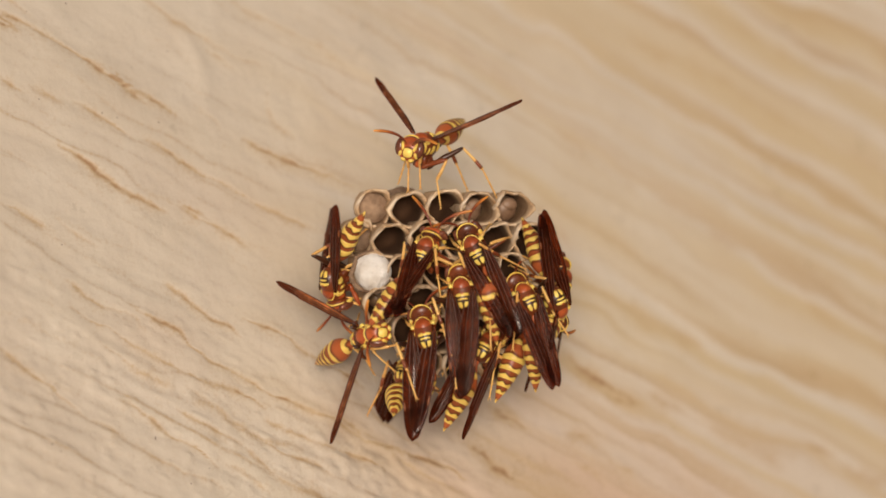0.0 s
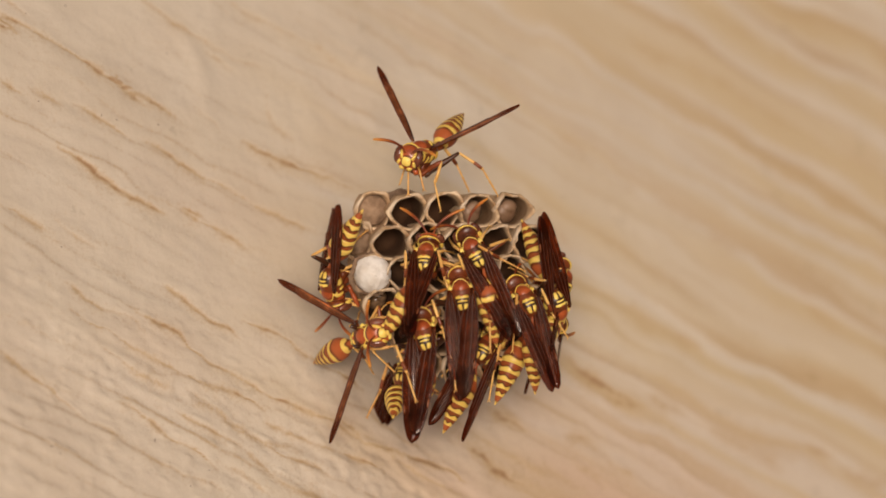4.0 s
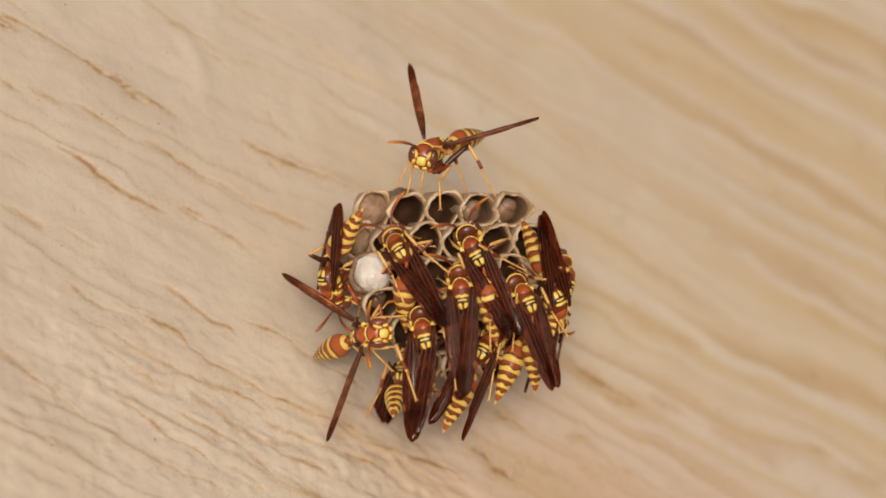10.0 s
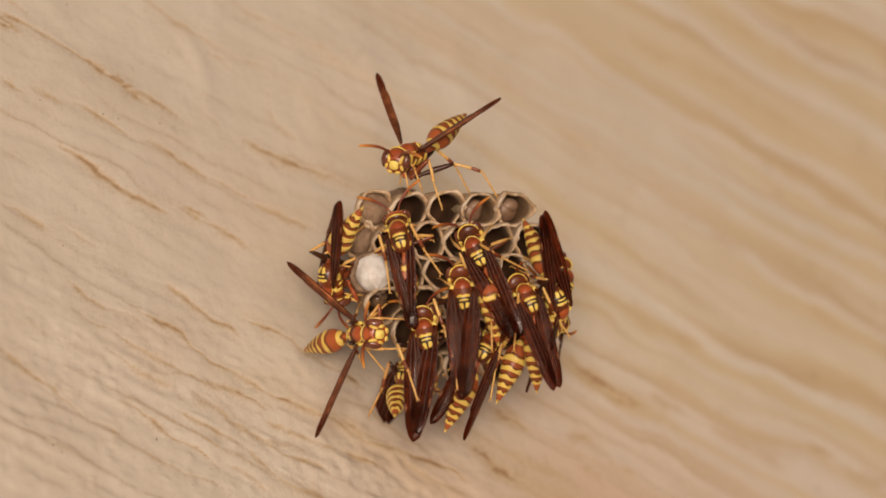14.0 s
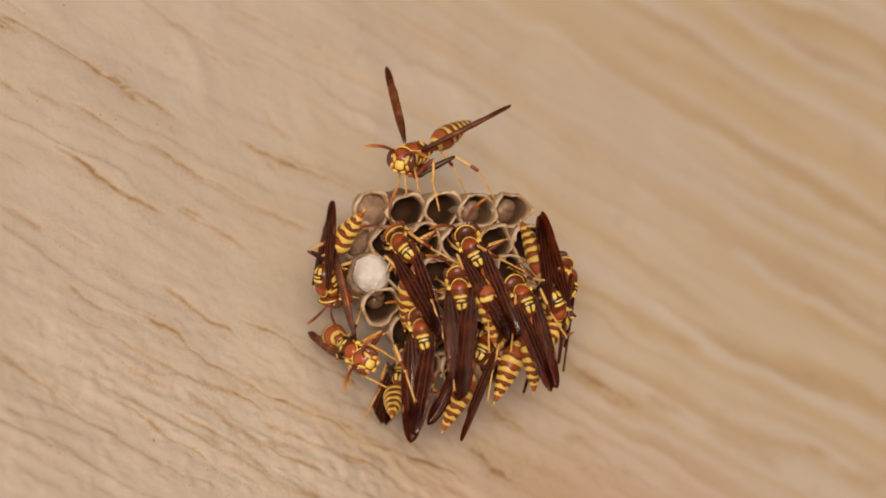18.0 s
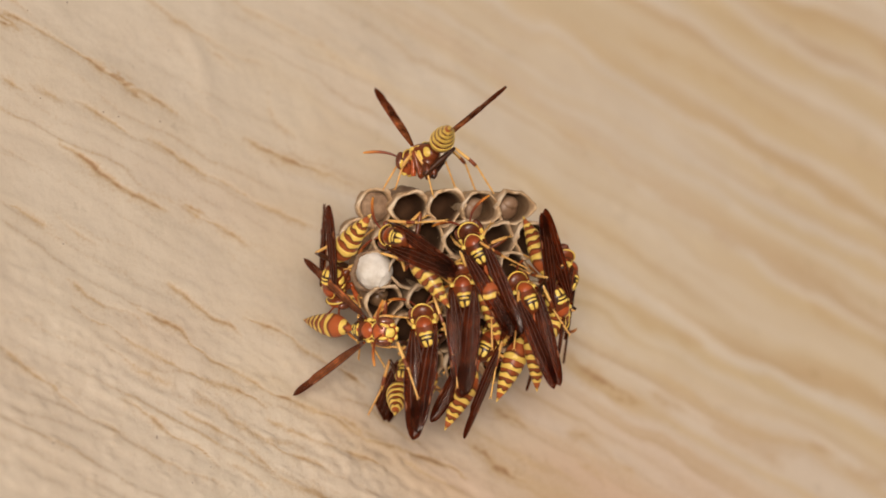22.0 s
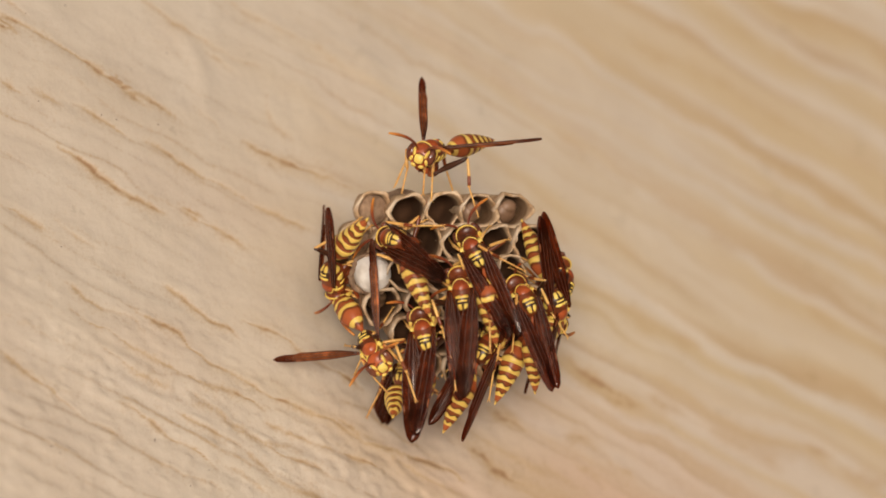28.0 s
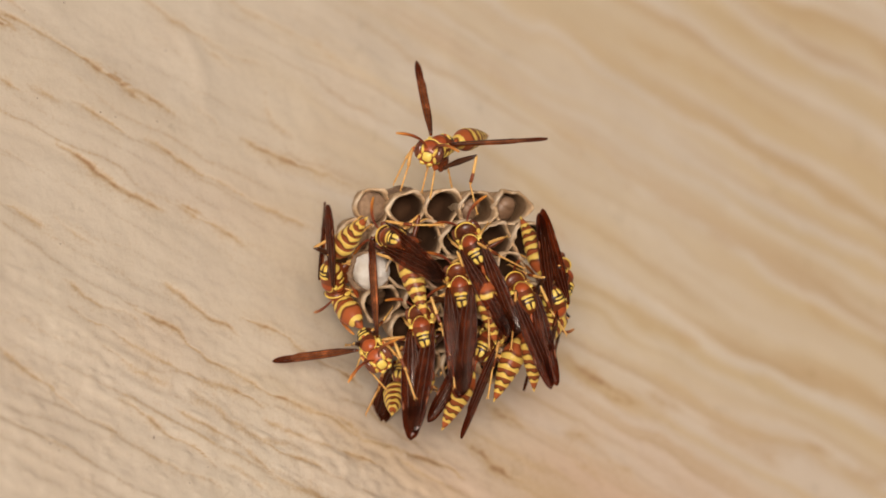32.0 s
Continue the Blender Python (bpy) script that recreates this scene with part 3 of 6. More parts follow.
def build_nest():
    nest = new("wasp_nest")
    nest.matrix_world = COMB
    tagged(nest, "small grey-brown paper comb of open cells with one white silk cap", "wasp nest")
    rnd = random.Random(4)
    rows = [(5.75, -10.1, 5), (1.08, -12.7, 6), (-3.58, -10.55, 5), (-8.25, -13.0, 6), (-12.9, -10.3, 5), (-17.55, -7.6, 4)]
    for r, (v, u0, count) in enumerate(rows):
        for c in range(count):
            u = u0 + c * PITCH
            if (r, c) in ((0, 0), (1, 0), (3, 0), (4, 0), (5, 0)):
                continue
            if (r, c) == (3, 1):
                u -= 1.1
            depth = rnd.uniform(9.0, 10.0)
            lift = rnd.uniform(-0.35, 0.35)
            if c == count - 1:
                lift -= 0.8
            # Lower rows are browner outside and at their rims.
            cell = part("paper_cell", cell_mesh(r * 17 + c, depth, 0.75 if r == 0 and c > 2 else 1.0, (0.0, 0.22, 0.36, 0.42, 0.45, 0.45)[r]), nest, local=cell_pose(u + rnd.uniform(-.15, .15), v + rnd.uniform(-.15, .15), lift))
            if (r, c) == (2, 0):
                bm = bmesh.new()
                rings = []
                for k in range(11):
                    a = k / 11 * math.pi / 2
                    rings.append([Vector((2.8 * math.cos(a) ** 0.95 * (math.cos(t) + 0.03 * math.sin(2 * t + 1)) + 0.25 * math.sin(a), 2.9 * math.cos(a) ** 0.95 * math.sin(t) - 0.15 * math.sin(a),
                                          -0.5 + 3.0 * math.sin(a) ** 0.85 + 0.09 * math.sin(3 * t + k) + 0.06 * math.sin(7 * t - k * 2))) * MM
                                  for t in (2 * math.pi * j / 36 for j in range(36))])
                ring_loft(bm, rings)
                part("silk_cap", finished(bm, "silk_cap", SILK), cell, "domed white silk cap closing a cell")
                bm = bmesh.new()
                loop = [Vector(((3.1 + 0.2 * math.sin(4 * t)) * math.cos(t), (3.1 + 0.2 * math.sin(5 * t + 1)) * math.sin(t), 0.35 + 0.3 * math.sin(2 * t + 0.5) + 0.25 * math.sin(7 * t))) for t in (2 * math.pi * (0.20 + 0.76 * j / 40) for j in range(41))]
                tube(bm, loop, [0.14 + 0.26 * math.sin(math.pi * j / 40) + 0.10 * math.sin(2.7 * j) for j in range(41)], 8)
                part("pulp_collar", finished(bm, "pulp_collar", PULP), cell, "brown pulp collar round the silk cap")
            if (r, c) in ((0, 3), (3, 1), (0, 4)):
                deep, wide = {(0, 3): (-5.2, 1.9), (3, 1): (-6.2, 1.6), (0, 4): (-4.2, 2.0)}[(r, c)]
                bm = bmesh.new()
                ball(bm, (0.1, -0.2, deep), (wide, wide, 1.7))
                ball(bm, (0.5, 0.4, deep + 0.9), (wide * 0.7, wide * 0.6, 1.0))
                part("grub", finished(bm, "grub", DULL if r == 0 else GRUB), cell, "dull brown grub curled in the cell")
    # half-built cells at the outer edge, set lower than the rest
    for k, (u, v, lift) in enumerate(((-10.2, 5.9, -3.0), (-12.7, 1.4, -3.6))):
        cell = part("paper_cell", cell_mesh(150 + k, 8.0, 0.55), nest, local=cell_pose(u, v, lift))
        bm = bmesh.new()
        ball(bm, (0, 0, -1.5), (2.35, 2.35, 0.9), seg=28, rings=16)
        for vert in bm.verts:
            vert.co.z += 0.6 * noise.noise(vert.co / MM * 0.9 + Vector((k * 5.0, 0, 0))) * MM
        part("pulp_plug", finished(bm, "pulp_plug", PULP), cell, "rough brown pulp closing a half-built cell")
    # the pulp back of the comb
    bm = bmesh.new()
    for u, v, w, a, b, c in ((-2.5, -3.0, -13.0, 12.0, 11.0, 1.9), (-6.5, 5.0, -13.8, 5.0, 4.2, 1.6)):
        ball(bm, (u, v, w), (a, b, c), seg=44, rings=26)
    for vert in bm.verts:
        p = vert.co / MM
        vert.co += Vector((0.5, 0.3, 1)) * 0.30 * noise.noise(Vector((p.x * 1.9, p.y * 0.8, p.z * 1.2))) * MM
        vert.co += Vector((noise.noise(p * 0.7), noise.noise(p * 0.7 + Vector((9, 0, 0))), noise.noise(p * 0.7 + Vector((0, 9, 0))))) * 0.45 * MM
    part("comb_back", finished(bm, "comb_back", PULP), nest, "lumpy brown pulp back of the comb")
    bm = bmesh.new()
    base = Vector((COMB_MID[0], COMB_MID[1] + 1, -12.0))
    foot = Vector((-1.5, -3.0, board_depth(-1.5, -3.0) - 0.6))
    tube(bm, bent(base, (base + foot) / 2 + Vector((0.6, -0.4, 0)), foot, 8), [2.6, 1.6, 1.0, 0.8, 0.8, 1.0, 1.8, 3.2], 14)
    part("stalk", finished(bm, "stalk", PAPER), nest, "dark paper stalk holding the comb to the board")


build_nest()


# ---- the wasps ----
HEAD_AT, WAIST, SHOULDER = Vector((2.62, 0, -0.2)), Vector((-2.70, 0, -0.45)), Vector((0.5, 1.72, 1.15))
LEGS = [  # hip, then thigh, shin and foot lengths
    (Vector((1.6, 0.80, -2.5)), (3.1, 2.9, 3.5)),
    (Vector((0.2, 0.90, -3.1)), (3.6, 3.4, 4.0)),
    (Vector((-1.0, 0.85, -3.3)), (5.7, 4.4, 4.3)),
]


THORAX = ((-2.75, .45, .5, -.2), (-2.45, 1.0, 1.05, -.15), (-1.8, 1.42, 1.45, -.05), (-0.9, 1.62, 1.68, .02), (0.2, 1.75, 1.75, .06), (1.2, 1.66, 1.62, .04),
          (2.0, 1.36, 1.35, -.02), (2.5, .95, .95, -.05), (2.8, .5, .5, -.05))


def thorax_place(x, t, proud=0.0):
    """A place on the thorax at x, t round it (a quarter turn is the top), in mm."""
    ry, rz, dz = (float(np.interp(x, [p[0] for p in THORAX], [p[k] for p in THORAX])) for k in (1, 2, 3))
    return Vector((x, (ry + proud) * math.cos(t), dz + (rz + proud) * math.sin(t)))


def thorax_mesh():
    bm = bmesh.new()
    xs = [2.8 - 5.55 * k / 24 for k in range(25)]
    ring_loft(bm, [[thorax_place(x, 2 * math.pi * k / 32) * MM for k in range(32)] for x in xs])
    return finished(bm, "thorax", RUSSET)


def patch(bm, place, u0, u1, v0, v1, lift, blunt=0.45, n=9):
    """A thin plate with rounded corners that hugs the surface place(u, v, proud)."""
    rows = []
    for i in range(n):
        row = []
        for j in range(n):
            a, b = 2 * i / (n - 1) - 1, 2 * j / (n - 1) - 1
            pa, pb = a * math.sqrt(1 - blunt * b * b), b * math.sqrt(1 - blunt * a * a)
            edge = max(abs(a), abs(b)) ** 3
            row.append(bm.verts.new(place((u0 + u1) / 2 + pa * (u1 - u0) / 2, (v0 + v1) / 2 + pb * (v1 - v0) / 2, lift * (1 - edge) - 0.03 * edge) * MM))
        rows.append(row)
    for i in range(n - 1):
        for j in range(n - 1):
            bm.faces.new((rows[i][j], rows[i + 1][j], rows[i + 1][j + 1], rows[i][j + 1]))


def thorax_plate(name, mat, x0, x1, t0, t1, lift):
    """A coloured plate on the thorax; t0 and t1 in degrees."""
    bm = bmesh.new()
    patch(bm, thorax_place, x0, x1, radians(t0), radians(t1), lift)
    return finished(bm, name, mat)


def face_place(y, z, proud=0.0):
    """A place on the front of the head, in mm."""
    k = max(0.02, 1 - (y / 1.74) ** 2 - (z / 1.64) ** 2)
    out = 0.80 * math.sqrt(k)
    p = Vector((out + proud, y, z))
    p.rotate(Euler((0, radians(-8), 0)))
    return p + Vector((0.68, 0, -0.1))


def face_plate(name, mat, y, z, wide, tall, lean, lift, blunt=0.45):
    """A coloured plate on the face, leaning by degrees."""
    c, q = math.cos(radians(lean)), math.sin(radians(lean))
    bm = bmesh.new()
    patch(bm, lambda u, v, proud: face_place(y + u * c - v * q, z + u * q + v * c, proud), -wide, wide, -tall, tall, lift, blunt)
    return finished(bm, name, mat)


def one_ball(name, mat, *balls, seg=16, rings=10):
    bm = bmesh.new()
    for b in balls:
        ball(bm, *b, seg=seg, rings=rings)
    return finished(bm, name, mat)


def collar_mesh():
    bm = bmesh.new()
    pts = [(-0.55 + 2.55 * math.sin(a) ** 0.8, 1.42 * math.cos(a), 1.02 + 0.22 * math.sin(a)) for a in (math.pi * k / 24 for k in range(25))]
    tube(bm, pts, [0.07 + 0.045 * math.sin(math.pi * k / 24) for k in range(25)], 8)
    return finished(bm, "collar", YELLOW)


def head_mesh():
    bm = bmesh.new()
    ball(bm, (0.68, 0, -0.1), (0.80, 1.72, 1.62), (0, -8, 0), 24, 14)
    ball(bm, (0.2, 0, 0.0), (0.7, 1.2, 1.1))
    return finished(bm, "head", RUST)


def nape_mesh():
    """The pale crescent behind the head."""
    bm = bmesh.new()
    pts = [(0.10, 1.46 * math.cos(a), 1.62 * math.sin(a) + 0.02) for a in (math.pi * (0.04 + 0.92 * k / 20) for k in range(21))]
    tube(bm, pts, [0.06 + 0.08 * math.sin(math.pi * k / 20) for k in range(21)], 8)
    return finished(bm, "nape", YELLOW)


def along_attribute(me, values):
    at = me.attributes.new("along", "FLOAT", "POINT")
    at.data.foreach_set("value", np.array(values, np.float32))
    return me


def crown_mesh():
    """The black top of the head, behind the face."""
    bm = bmesh.new()
    ball(bm, (0.30, 0, 0.22), (0.80, 1.46, 1.40), (0, -8, 0), 24, 14)
    return finished(bm, "crown", RUSSET)


def antenna_mesh(side):
    bm = bmesh.new()
    n = 30
    pts = bent((1.3, side * 0.45, 0.55), (2.7, side * 1.3, 2.3), (4.5, side * 4.3, 1.7), n)
    tube(bm, pts, [0.16 - 0.02 * i for i in range(3)] + [0.11 + 0.09 * min(1, (i - 3) / 14) + 0.018 * (i % 2) - 0.08 * max(0, (i - 25) / 4) for i in range(3, n)], 9)
    return along_attribute(finished(bm, "antenna", FEELER), [i / (n - 1) for i in range(n) for _ in range(9)])


RINGS = [0.0, 2.6, 5.2, 6.7, 8.0, 9.2, 10.3, 11.6]


def girth(s):
    xs = [0, .7, 1.3, 2.1, 2.7, 3.6, 4.8, 6.5, 8.2, 9.6, 10.8, 11.6]
    rs = [.24, .27, .55, 1.0, 1.38, 1.74, 1.84, 1.62, 1.22, .82, .38, .05]
    return float(np.interp(s, xs, rs))


def abdomen_ring_mesh(i):
    """One overlapping abdomen ring with its own scalloped band."""
    bm = bmesh.new()
    s0, s1 = RINGS[i], RINGS[i + 1]
    seg, n = 40, 12
    rings, band, warm = [], [], []
    thr = (0.60, 0.62, 0.43, 0.40, 0.38, 0.40, 0.50)[i]
    for j in range(n + 1):
        q = j / n
        s = s0 - (0.25 if i else 0) * (1 - q) + (s1 - s0) * q
        r = (girth(s) + (girth(max(s - .3, 0)) + girth(min(s + .3, 11.6))) * 0.5) / 2
        r *= 0.95 + 0.065 * q if i else 1.0
        if q == 1 and i < 6:
            r -= 0.10
        ring = []
        for k in range(seg):
            a = 2 * math.pi * k / seg
            ring.append(Vector((-s, r * math.cos(a), r * 0.96 * math.sin(a) - 0.010 * s * s)) * MM)
            notch = 0.10 * max(0, math.cos(a - math.pi / 2)) ** 12 + 0.15 * abs(math.cos(2.5 * (a - math.pi / 2))) ** 1.4 if i > 1 else 0.05 * math.cos(4 * a)
            under = 0.10 * max(0.0, -math.sin(a) + 0.1) if i > 0 else 0.0
            band.append(min(1, max(0, 0.5 + (q - thr + under - notch * (1 - under)) * 0.5)))
            warm.append((1.0, 1.0, 0.70, 0.54, 0.44, 0.50, 1.0)[i])
        rings.append(ring)
    ring_loft(bm, rings)
    me = finished(bm, "abdomen_ring", BANDED)
    for name, vals in (("band", band), ("warm", warm)):
        at = me.attributes.new(name, "FLOAT", "POINT")
        at.data.foreach_set("value", np.array(vals, np.float32))
    return me


WING_LONG = 15.0


def blade_width(q, wide, blunt):
    """Narrow at the root; a blunt wing keeps its width almost to the rounded tip."""
    body = 0.26 + 0.74 * math.sin(min(1, q / (0.62 - 0.25 * blunt)) * math.pi / 2) ** 1.1
    start = 0.64 + 0.16 * blunt
    return wide * body * math.sqrt(max(0.004, 1 - max(0, (q - start) / (1 - start)) ** 2.2))


def trailing(q, fold):
    """Where the folded hind edge lies across the blade: it steps in past the stigma."""
    s = min(1, max(0, (q - 0.70) / 0.05))
    return 1 - fold * s * s * (3 - 2 * s)


def blade_place(q, p, long, wide, side, droop, fold):
    """A place on the blade: q along it, p from front to hind edge, in mm."""
    w = blade_width(q, wide, min(1, fold * 5))
    p = p * trailing(q, fold)
    y = side * (0.10 * wide * math.sin(math.pi * q) + w * (0.30 - p))
    pleat = 0.03 * math.sin(15 * p + 2.2 * q) * (1 - 0.6 * q)
    return -long * q, y, 0.16 * math.sin(math.pi * p) - droop * q * q - 0.22 * p * p + pleat + 0.05 * math.sin(6 * q + 2 * p)


def blade(bm, long, wide, side, droop, z0, fold):
    """A wing folded lengthwise: a narrow pleated blade, front edge thick. Returns how far along each vertex lies."""
    n, m = 34, 11
    top, low, along = [], [], []
    for i in range(n):
        q = i / (n - 1)
        row_t, row_l = [], []
        for j in range(m):
            p = j / (m - 1)
            x, y, z = blade_place(q, p, long, wide, side, droop, fold)
            th = 0.09 * (1 - p) + 0.03
            row_t.append(bm.verts.new(Vector((x, y, z + z0 + th)) * MM))
            row_l.append(bm.verts.new(Vector((x, y, z + z0 - th)) * MM))
            along += [q, q]
        top.append(row_t)
        low.append(row_l)
    for i in range(n - 1):
        for j in range(m - 1):
            bm.faces.new((top[i][j], top[i][j + 1], top[i + 1][j + 1], top[i + 1][j]))
            bm.faces.new((low[i][j], low[i + 1][j], low[i + 1][j + 1], low[i][j + 1]))
        bm.faces.new((top[i][0], top[i + 1][0], low[i + 1][0], low[i][0]))
        bm.faces.new((top[i][-1], low[i][-1], low[i + 1][-1], top[i + 1][-1]))
    for i in (0, n - 1):
        for j in range(m - 1):
            bm.faces.new((top[i][j], low[i][j], low[i][j + 1], top[i][j + 1]))
    bmesh.ops.recalc_face_normals(bm, faces=bm.faces)
    return along


def wing_mesh(side, long, wide, z0, mat, fold=0.3):
    bm = bmesh.new()
    along = blade(bm, long, wide, side, 0.35, z0, fold)
    return along_attribute(finished(bm, "wing", mat), along)


def vein_mesh(side, p, long, wide, fold=0.3):
    bm = bmesh.new()
    pts = []
    for i in range(14):
        q = 0.02 + 0.93 * i / 13 * (1 - 0.35 * p)
        x, y, z = blade_place(q, p, long, wide, side, 0.35, fold)
        pts.append((x, y, z + 0.08))
    tube(bm, pts, [0.09 - 0.004 * i for i in range(14)], 6)
    return finished(bm, "wing_vein", VEIN)


def stigma_mesh(side, long, wide, fold=0.3):
    """The small amber spot on the front edge, two thirds along."""
    bm = bmesh.new()
    pts = [Vector(blade_place(q, 0.06, long, wide, side, 0.35, fold)) + Vector((0, 0, 0.1)) for q in (0.65, 0.67, 0.69, 0.715, 0.735)]
    tube(bm, pts, [0.04, 0.12, 0.15, 0.12, 0.04], 8)
    return finished(bm, "stigma", STIGMA)


def bone_mesh(pair, seg):
    """Thigh, shin or jointed foot, along +x from the joint."""
    bm = bmesh.new()
    long = LEGS[pair][1][seg]
    if seg == 0:
        tube(bm, [(-0.5, 0, 0), (0.2, 0, 0), (0.6, 0, 0), (long * .45, 0, .05), (long * .85, 0, 0), (long, 0, 0)], [.38, .44, .30, (.40, .42, .50)[pair], .34, .22], 10)
        mat = UMBER if pair == 2 else RUSSET if pair == 1 else RUST
    elif seg == 1:
        tube(bm, [(0, 0, 0), (.4, 0, 0), (long * .6, 0, .06), (long * .93, 0, 0), (long, 0, 0)], [.17, .21, .25, .26, .17], 10)
        tube(bm, [(long * .95, .1, 0), (long + .55, .3, -.1)], [.07, .02], 5)
        mat = AMBER
    else:
        pts, rad = [], []
        cuts = [0, .38, .58, .74, .88, 1.0]
        for a, b in zip(cuts, cuts[1:]):
            pts += [(a * long + .02, 0, 0), (b * long - .12, 0, 0)]
            rad += [.11, .17]
        tube(bm, pts, rad, 8)
        for s in (-1, 1):
            tube(bm, [(long - .1, 0, 0), (long + .25, s * .2, 0), (long + .42, s * .28, -.15)], [.09, .07, .03], 5)
        mat = AMBER
    return finished(bm, ("thigh", "shin", "foot")[seg], mat)


def shin_dark_mesh(pair):
    bm = bmesh.new()
    long = LEGS[pair][1][1]
    tube(bm, [(long * .58, 0, .06), (long * .68, 0, .06), (long * .82, 0, .03), (long * .93, 0, 0)], [.24, .275, .28, .275], 10)
    return finished(bm, "shin_band", RUSSET)


BODY = {
    "thorax": thorax_mesh(),
    "back_plate": one_ball("back_plate", RUST, ((0.72, 0, 0.50), (1.46, 1.40, 1.42)), seg=24, rings=14),
    "collar": collar_mesh(),
    "seam": thorax_plate("seam", UMBER, -2.66, -0.30, 32, 148, 0.05),
    "scutellum": thorax_plate("scutellum", YELLOW, -1.12, -0.54, 48, 132, 0.13),
    "scutellum_spot": thorax_plate("scutellum_spot", RUST, -0.86, -0.50, 78, 102, 0.17),
    "metanotum": thorax_plate("metanotum", YELLOW, -1.60, -1.27, 55, 125, 0.12),
    "stripe_l": thorax_plate("stripe", YELLOW, -2.62, -1.74, 52, 86, 0.12),
    "stripe_r": thorax_plate("stripe", YELLOW, -2.62, -1.74, 94, 128, 0.12),
    "head": head_mesh(),
    "nape": nape_mesh(),
    "crown": crown_mesh(),
    "clypeus": face_plate("clypeus", YELLOW, 0, -0.56, 0.72, 0.70, 0, 0.20, 0.42),
    "face_mask": face_plate("face_mask", RUSSET, 0, -0.50, 0.84, 0.84, 0, 0.10),
    "antenna_l": antenna_mesh(1),
    "antenna_r": antenna_mesh(-1),
    "breast": one_ball("breast", RUSSET, ((0.9, 0, -1.05), (1.15, 1.20, 1.35)), ((-0.4, 0, -1.30), (1.45, 1.25, 1.45), (0, 10, 0)), ((-0.95, 0.72, -2.45), (0.62, 0.55, 1.10), (0, 12, 0)), ((-0.95, -0.72, -2.45), (0.62, 0.55, 1.10), (0, 12, 0)), ((0.2, 0.75, -2.4), (0.52, 0.5, 0.95)), ((0.2, -0.75, -2.4), (0.52, 0.5, 0.95)), ((1.55, 0.66, -1.95), (0.46, 0.45, 0.85)), ((1.55, -0.66, -1.95), (0.46, 0.45, 0.85)), seg=22, rings=14),
    "rings": [abdomen_ring_mesh(i) for i in range(7)],
    "bones": [[bone_mesh(p, s) for s in range(3)] for p in range(3)],
    "shin_bands": [shin_dark_mesh(p) for p in range(3)],
}
for _s, _k in ((1, "l"), (-1, "r")):
    BODY["eye_" + _k] = one_ball("eye", EYE, ((0.74, _s * 1.32, 0.05), (0.62, 0.66, 1.22), (0, -8, 0)))
    BODY["brow_" + _k] = face_plate("brow", YELLOW, _s * 0.86, 0.26, 0.22, 0.66, _s * -16, 0.15)
    BODY["jaw_" + _k] = one_ball("jaw", YELLOW, ((0.96, _s * 0.46, -1.46), (0.36, 0.46, 0.34), (0, 0, _s * -20)))
    BODY["shoulder_" + _k] = one_ball("shoulder", YELLOW, ((0.85, _s * 1.56, 0.85), (0.46, 0.32, 0.32)))
    BODY["flank_" + _k] = thorax_plate("flank", YELLOW, 0.98, 1.62, 90 + _s * (-34 - 90), 90 + _s * (36 - 90), 0.10)
    BODY["flank4_" + _k] = thorax_plate("flank", YELLOW, 0.20, 0.66, 90 + _s * (-52 - 90), 90 + _s * (4 - 90), 0.10)
    BODY["flank2_" + _k] = thorax_plate("flank", YELLOW, -0.98, -0.06, 90 + _s * (-60 - 90), 90 + _s * (10 - 90), 0.10)
    BODY["flank3_" + _k] = thorax_plate("flank", YELLOW, -2.36, -1.28, 90 + _s * (-46 - 90), 90 + _s * (24 - 90), 0.10)
    BODY["malar_" + _k] = face_plate("malar", YELLOW, _s * 1.08, -0.78, 0.24, 0.40, _s * 25, 0.14)
    BODY["temple_" + _k] = one_ball("temple", YELLOW, ((0.42, _s * 1.48, -0.42), (0.34, 0.30, 0.85), (0, 10, 0)))
    BODY["cheek_" + _k] = one_ball("cheek", RUST, ((1.75, _s * 1.20, -0.1), (0.5, 0.36, 0.75)))
    for _fold, _long, _wide, _mat in (("open", WING_LONG, 1.45, WING_OPEN), ("rest", 16.2, 3.2, WING), ("walking", WING_LONG, 2.3, WING)):
        _in = 0.20 if _fold == "open" else 0.13
        BODY[_fold + "_" + _k] = wing_mesh(_s, _long, _wide, 0.0, _mat, _in)
        BODY[_fold + "_veins_" + _k] = [vein_mesh(_s, p, _long, _wide, _in) for p in (0.0, 0.30, 0.58, 0.85)]
        BODY[_fold + "_stigma_" + _k] = stigma_mesh(_s, _long, _wide, _in)
    BODY["hind_" + _k] = wing_mesh(_s, WING_LONG * 0.68, 1.1, -0.24, WING_OPEN)


def frame_of(x, z, origin):
    """A pose with its x axis along x and its z axis as near z as can be."""
    x = Vector(x).normalized()
    y = Vector(z).cross(x)
    y = y.normalized() if y.length > 1e-6 else Vector((0, 1, 0)).cross(x).normalized()
    m = Matrix((x, y, x.cross(y))).transposed().to_4x4()
    m.translation = Vector(origin)
    return m


def body_frame(at, forward, back):
    return frame_of(forward, back, Vector(at) * MM)


